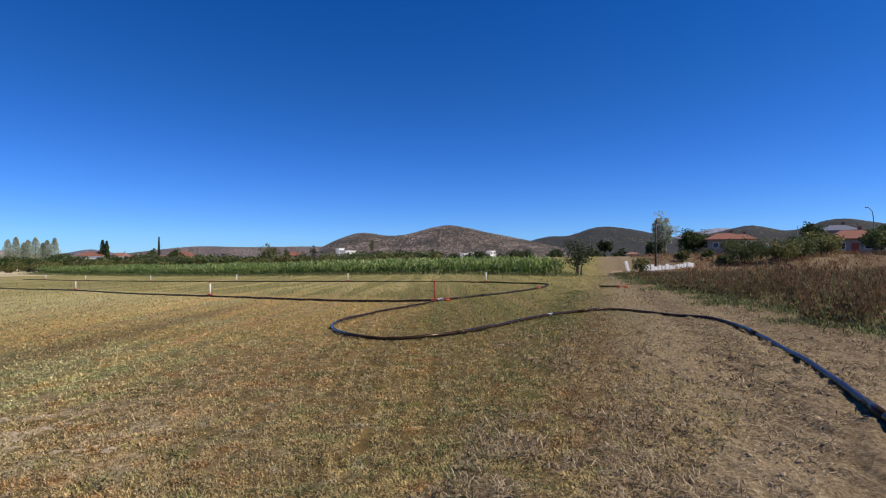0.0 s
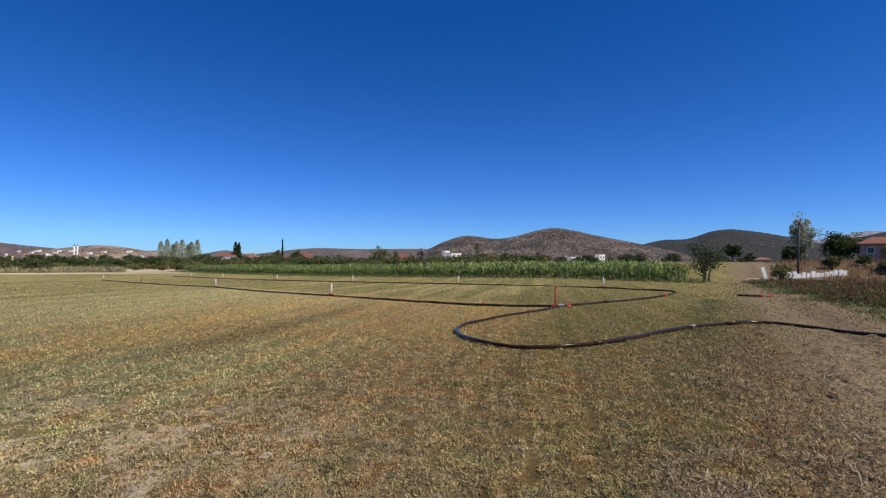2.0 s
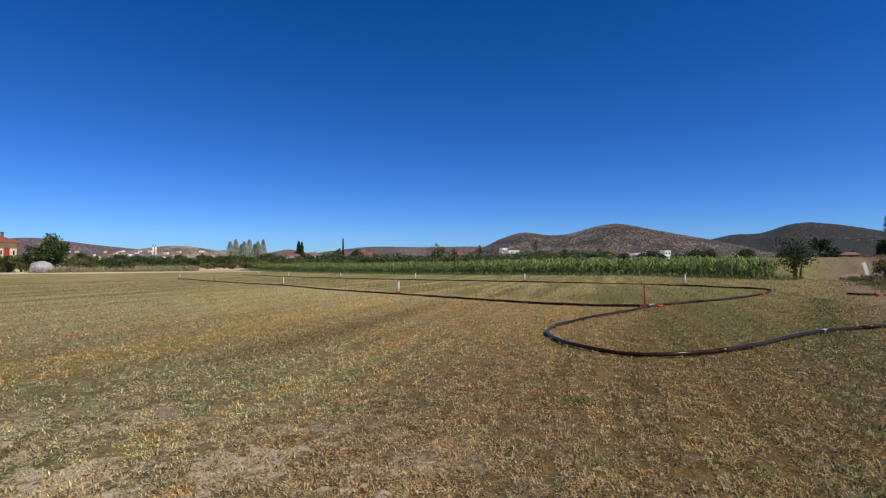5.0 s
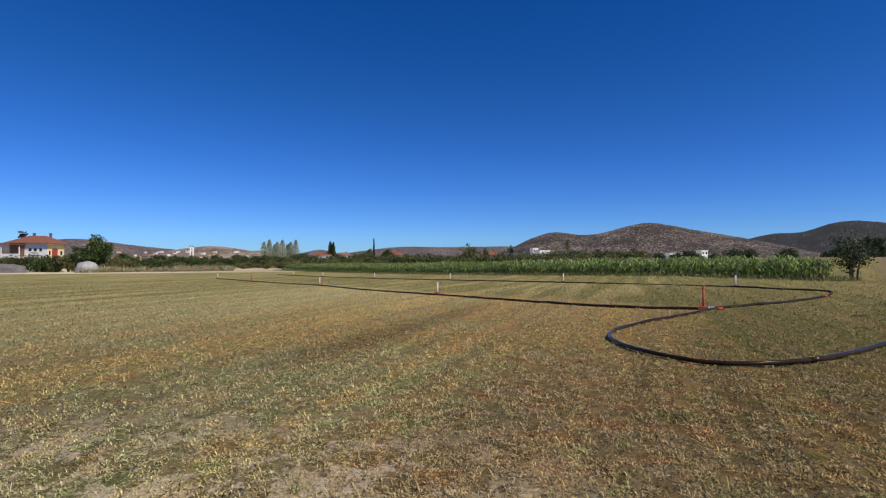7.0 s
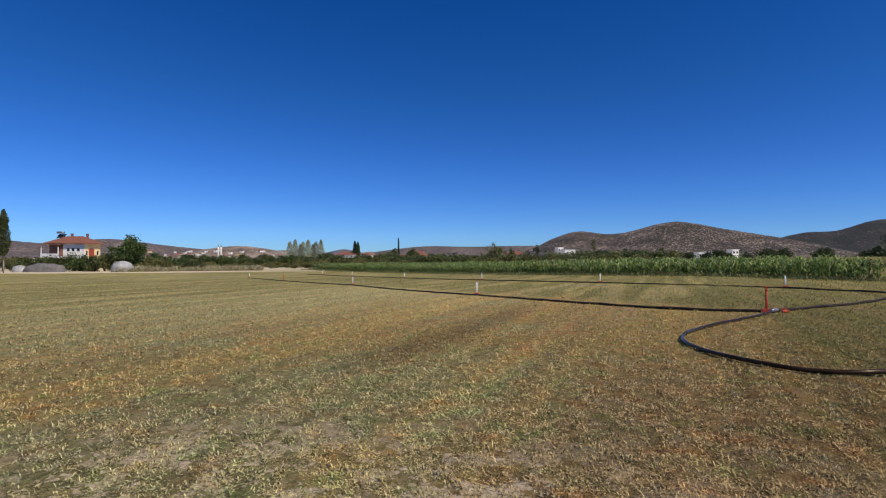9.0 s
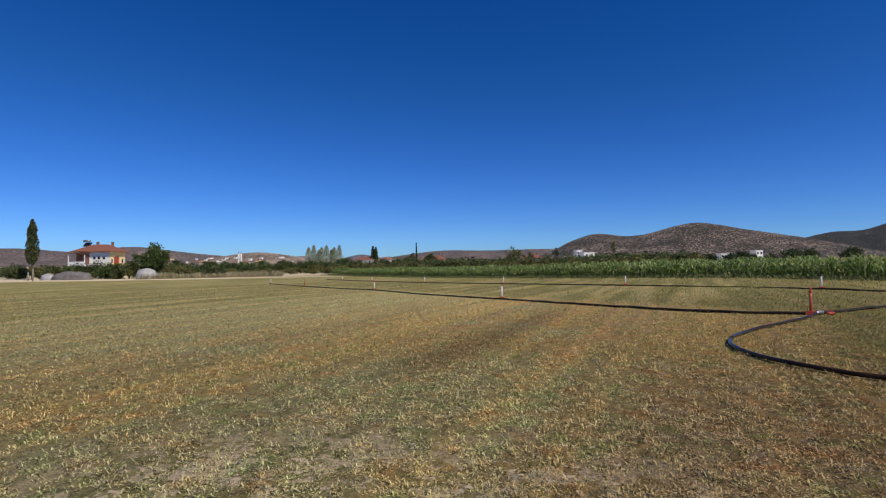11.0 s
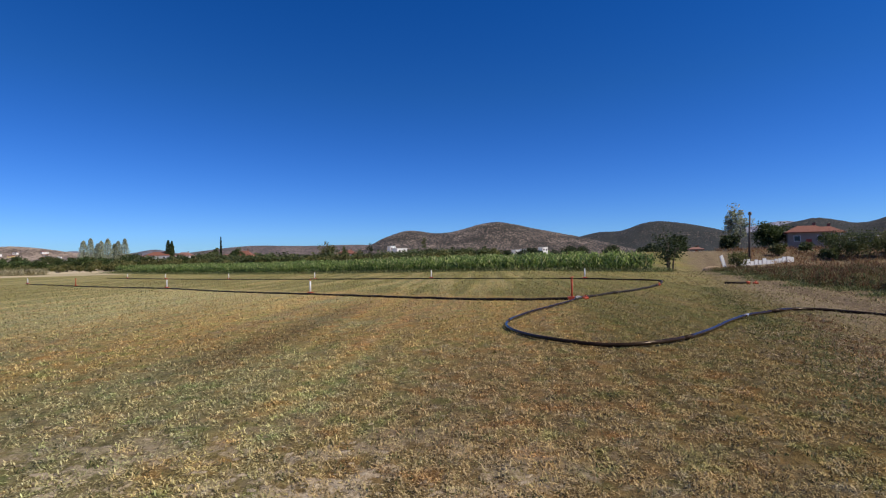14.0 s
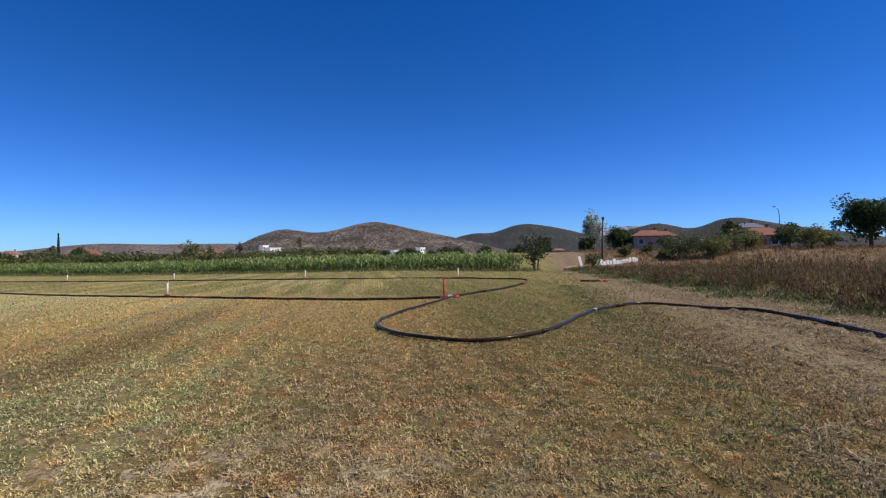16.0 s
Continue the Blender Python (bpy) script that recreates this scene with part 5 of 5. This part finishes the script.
def minaret(x, y):
    root = empty("minaret", x, y)
    tube_part("shaft", [(0, 0, -0.5), (0, 0, 10), (0, 0, 14)], [0.75, 0.7, 0.62], "white", root, 12)
    tube_part("gallery", [(0, 0, 11.4), (0, 0, 11.8), (0, 0, 12.4)], [0.7, 1.05, 1.05], "white", root, 12)
    tube_part("spire", [(0, 0, 14), (0, 0, 16.6)], [0.66, 0.05], "metal", root, 12)
    return tagged(root, "slender white minaret with a gallery", "minaret", "twin minarets")


minaret(-415.6, 389.5)
minaret(-414.0, 391.3)


# ---- poles, lamps, fence, sheeted heaps ----
def wooden_pole(x, y, height, r=0.13):
    root = empty("utility_pole", x, y)
    tube_part("pole", [(0, 0, -0.3), (0.02, 0, height * 0.5), (0.12, 0, height)], [r, r * 0.85, r * 0.7], "pole_wood", root, 10)
    bm = bmesh.new()
    box(bm, 0.12, 0, height - 0.25, 0.22, 0.22, 0.34, 0.02)
    part("cap_bracket", bm, "pole_wood", root)
    for sx in (-0.16, 0.16):
        tube_part("insulator", [(0.12 + sx, 0, height - 0.2), (0.12 + sx, 0, height + 0.02)], 0.035, "white", root, 8)
    return tagged(root, "weathered wooden utility pole beside the track", "utility pole")


wooden_pole(23.7, 57.9, 5.0, 0.11)


def street_lamp(x, y, height, label, turn=0):
    root = empty("street_lamp", x, y, None, turn)
    tube_part("pole", [(0, 0, -0.2), (0, 0, height * 0.8), (-0.25, 0, height * 0.93), (-1.0, 0, height)], [0.1, 0.075, 0.06, 0.05], "metal", root, 8)
    bm = bmesh.new()
    box(bm, -1.3, 0, height - 0.06, 0.75, 0.26, 0.16, 0.05)
    part("lamp_head", bm, "metal", root)
    return tagged(root, label, "street lamp", "street lamps")


street_lamp(75.4, 90.8, 8.2, "tall curved steel street lamp by the road", 10)
street_lamp(49.3, 115.0, 5.6, "steel street lamp among the roadside trees", 0)
# a plain thin pole; its lamp arm and head are added
street_lamp(97.0, 142.0, 8.0, "thin steel pole by the road, lamp arm and head added", 60)


def white_fence():
    root = empty("fence", 21.2, 54.6, None, 18)
    rng = random.Random(5)
    for k in range(14):
        px = 0.48 * k
        bm = bmesh.new()
        box(bm, px, rng.uniform(-0.04, 0.04), -0.1 + (gz(21.2 + 0.95 * px, 54.6 + 0.31 * px) - gz(21.2, 54.6)), 0.42 + rng.uniform(-0.08, 0.03), 0.08, 0.70 + rng.uniform(-0.22, 0.08), 0.015)
        part("slab", bm, "white", root)
    bm = bmesh.new()
    box(bm, 3.1, 0.08, 0.05, 6.5, 0.05, 0.12)
    part("rail", bm, "white", root)
    return tagged(root, "broken white-painted slab fence among the weeds", "fence")


white_fence()
slab = empty("leaning_slab", 18.4, 51.2, None, 20)
bm = bmesh.new()
box(bm, 0, 0, -0.1, 0.36, 0.09, 1.5, 0.02)
bmesh.ops.rotate(bm, verts=bm.verts, cent=(0, 0, 0), matrix=Matrix.Rotation(radians(-20), 3, "Y"))
part("board", bm, "white", slab)
tagged(slab, "white slab leaning in the tangled shrub", "slab")


def heap(name, label, x, y, w, d, h, mat, seed, turn=0):
    rng = np.random.default_rng(seed)
    bm = bmesh.new()
    bmesh.ops.create_uvsphere(bm, u_segments=32, v_segments=18, radius=1)
    for v in bm.verts:
        n = noise.fractal(v.co * 2.2 + Vector((seed, 0, 0)), 0.8, 2.1, 4)
        k = 1 + 0.13 * n
        z = max(v.co.z, -0.15)
        sq = abs(z) ** 0.65 * (1 if z > 0 else -1)
        v.co = Vector((v.co.x * k * w / 2, v.co.y * k * d / 2, sq * k * h))
    root = empty(name, x, y, None, turn)
    part("cover", bm, mat, root, "", True)
    for k in range(6):
        a = rng.uniform(0, 6.28)
        bm = bmesh.new()
        bmesh.ops.create_icosphere(bm, subdivisions=1, radius=rng.uniform(0.12, 0.22), matrix=Matrix.Translation((math.cos(a) * w * 0.5, math.sin(a) * d * 0.5, 0.05)))
        part("weight_stone", bm, "grey_wall", root)
    return tagged(root, label, "heap")


heap("sheeted_stack", "round stack under a pale grey plastic sheet", -117.2, 81.3, 4.6, 4.4, 2.4, "tarp", 3)
heap("sheeted_stack", "small heap under a pale grey plastic sheet", -138.4, 71.9, 3.6, 2.6, 1.5, "tarp", 9, 15)
heap("dung_heap", "long low weathered grey heap at the field edge", -133.2, 74.2, 9.0, 4.0, 1.9, "dark_heap", 6, 28)
heap("earth_mound", "low mound of brown earth beside the track", 17.0, 50.2, 2.2, 1.2, 0.4, "clod", 12, 20)
for px, py, ph in ((-132.2, 65.6, 2.6), (-141.0, 69.0, 2.0)):
    root = empty("fence_post", px, py)
    tube_part("post", [(0, 0, -0.2), (0.03, 0, ph)], [0.13, 0.11], "grey_wall", root, 8)
    tagged(root, "pale concrete fence post at the field edge", "post")


# ---- red riser, valve and hydrant ----
sprinkler(-0.32, 20.0, "red", "orange-red sprinkler riser standing on the pipe junction", 0.72)


def valve(x, y, turn, label):
    root = empty("valve", x, y, None, turn)
    tube_part("body", [(-0.2, 0, 0.08), (0.2, 0, 0.08)], 0.085, "red", root, 12)
    for sx in (-0.2, 0.2):
        tube_part("flange", [(sx - 0.02, 0, 0.08), (sx + 0.02, 0, 0.08)], 0.13, "red", root, 14)
    tube_part("spindle", [(0, 0, 0.08), (0, 0, 0.28)], 0.03, "red", root, 8)
    ring = [(0.1 * math.cos(a), 0.1 * math.sin(a), 0.28) for a in np.linspace(0, 6.28, 17)]
    tube_part("hand_wheel", ring, 0.014, "red", root, 6)
    root.scale = (0.5, 0.5, 0.5)
    return tagged(root, label, "valve")


valve(0.16, 20.1, 40, "red cast-iron valve at the pipe junction")
elbow = empty("pipe_elbow", -0.1, 20.0, None, 25)
tube_part("elbow", spline([(-0.16, -0.07, 0.07), (0, 0, 0.085), (0.13, 0.09, 0.07)], 0.05), 0.052, "alu", elbow, 12)
tube_part("clamp", [(-0.10, -0.05, 0.08), (-0.06, -0.03, 0.08)], 0.07, "metal", elbow, 12)
tagged(elbow, "bright aluminium elbow joining hose and pipe", "pipe elbow")
valve(10.2, 29.0, 10, "red hydrant valve lying on the dirt track")
valve(10.35, 29.25, 75, "red hydrant valve lying on the dirt track")
# dark tube added where the hydrant's shadow falls
stub = empty("pipe_stub", 9.8, 29.0)
tube_part("pipe", [(0, 0, 0.06), (-0.5, 0.1, 0.05), (-1.0, 0.2, 0.05)], 0.06, "pipe", stub, 10)
tube_part("collar", [(-0.05, 0.01, 0.06), (0.1, -0.01, 0.06)], 0.085, "red", stub, 10)
tagged(stub, "short black tube standing in for the red hydrant's shadow", "pipe")
valve(5.15, 27.95, 60, "small red valve on the bending pipe")
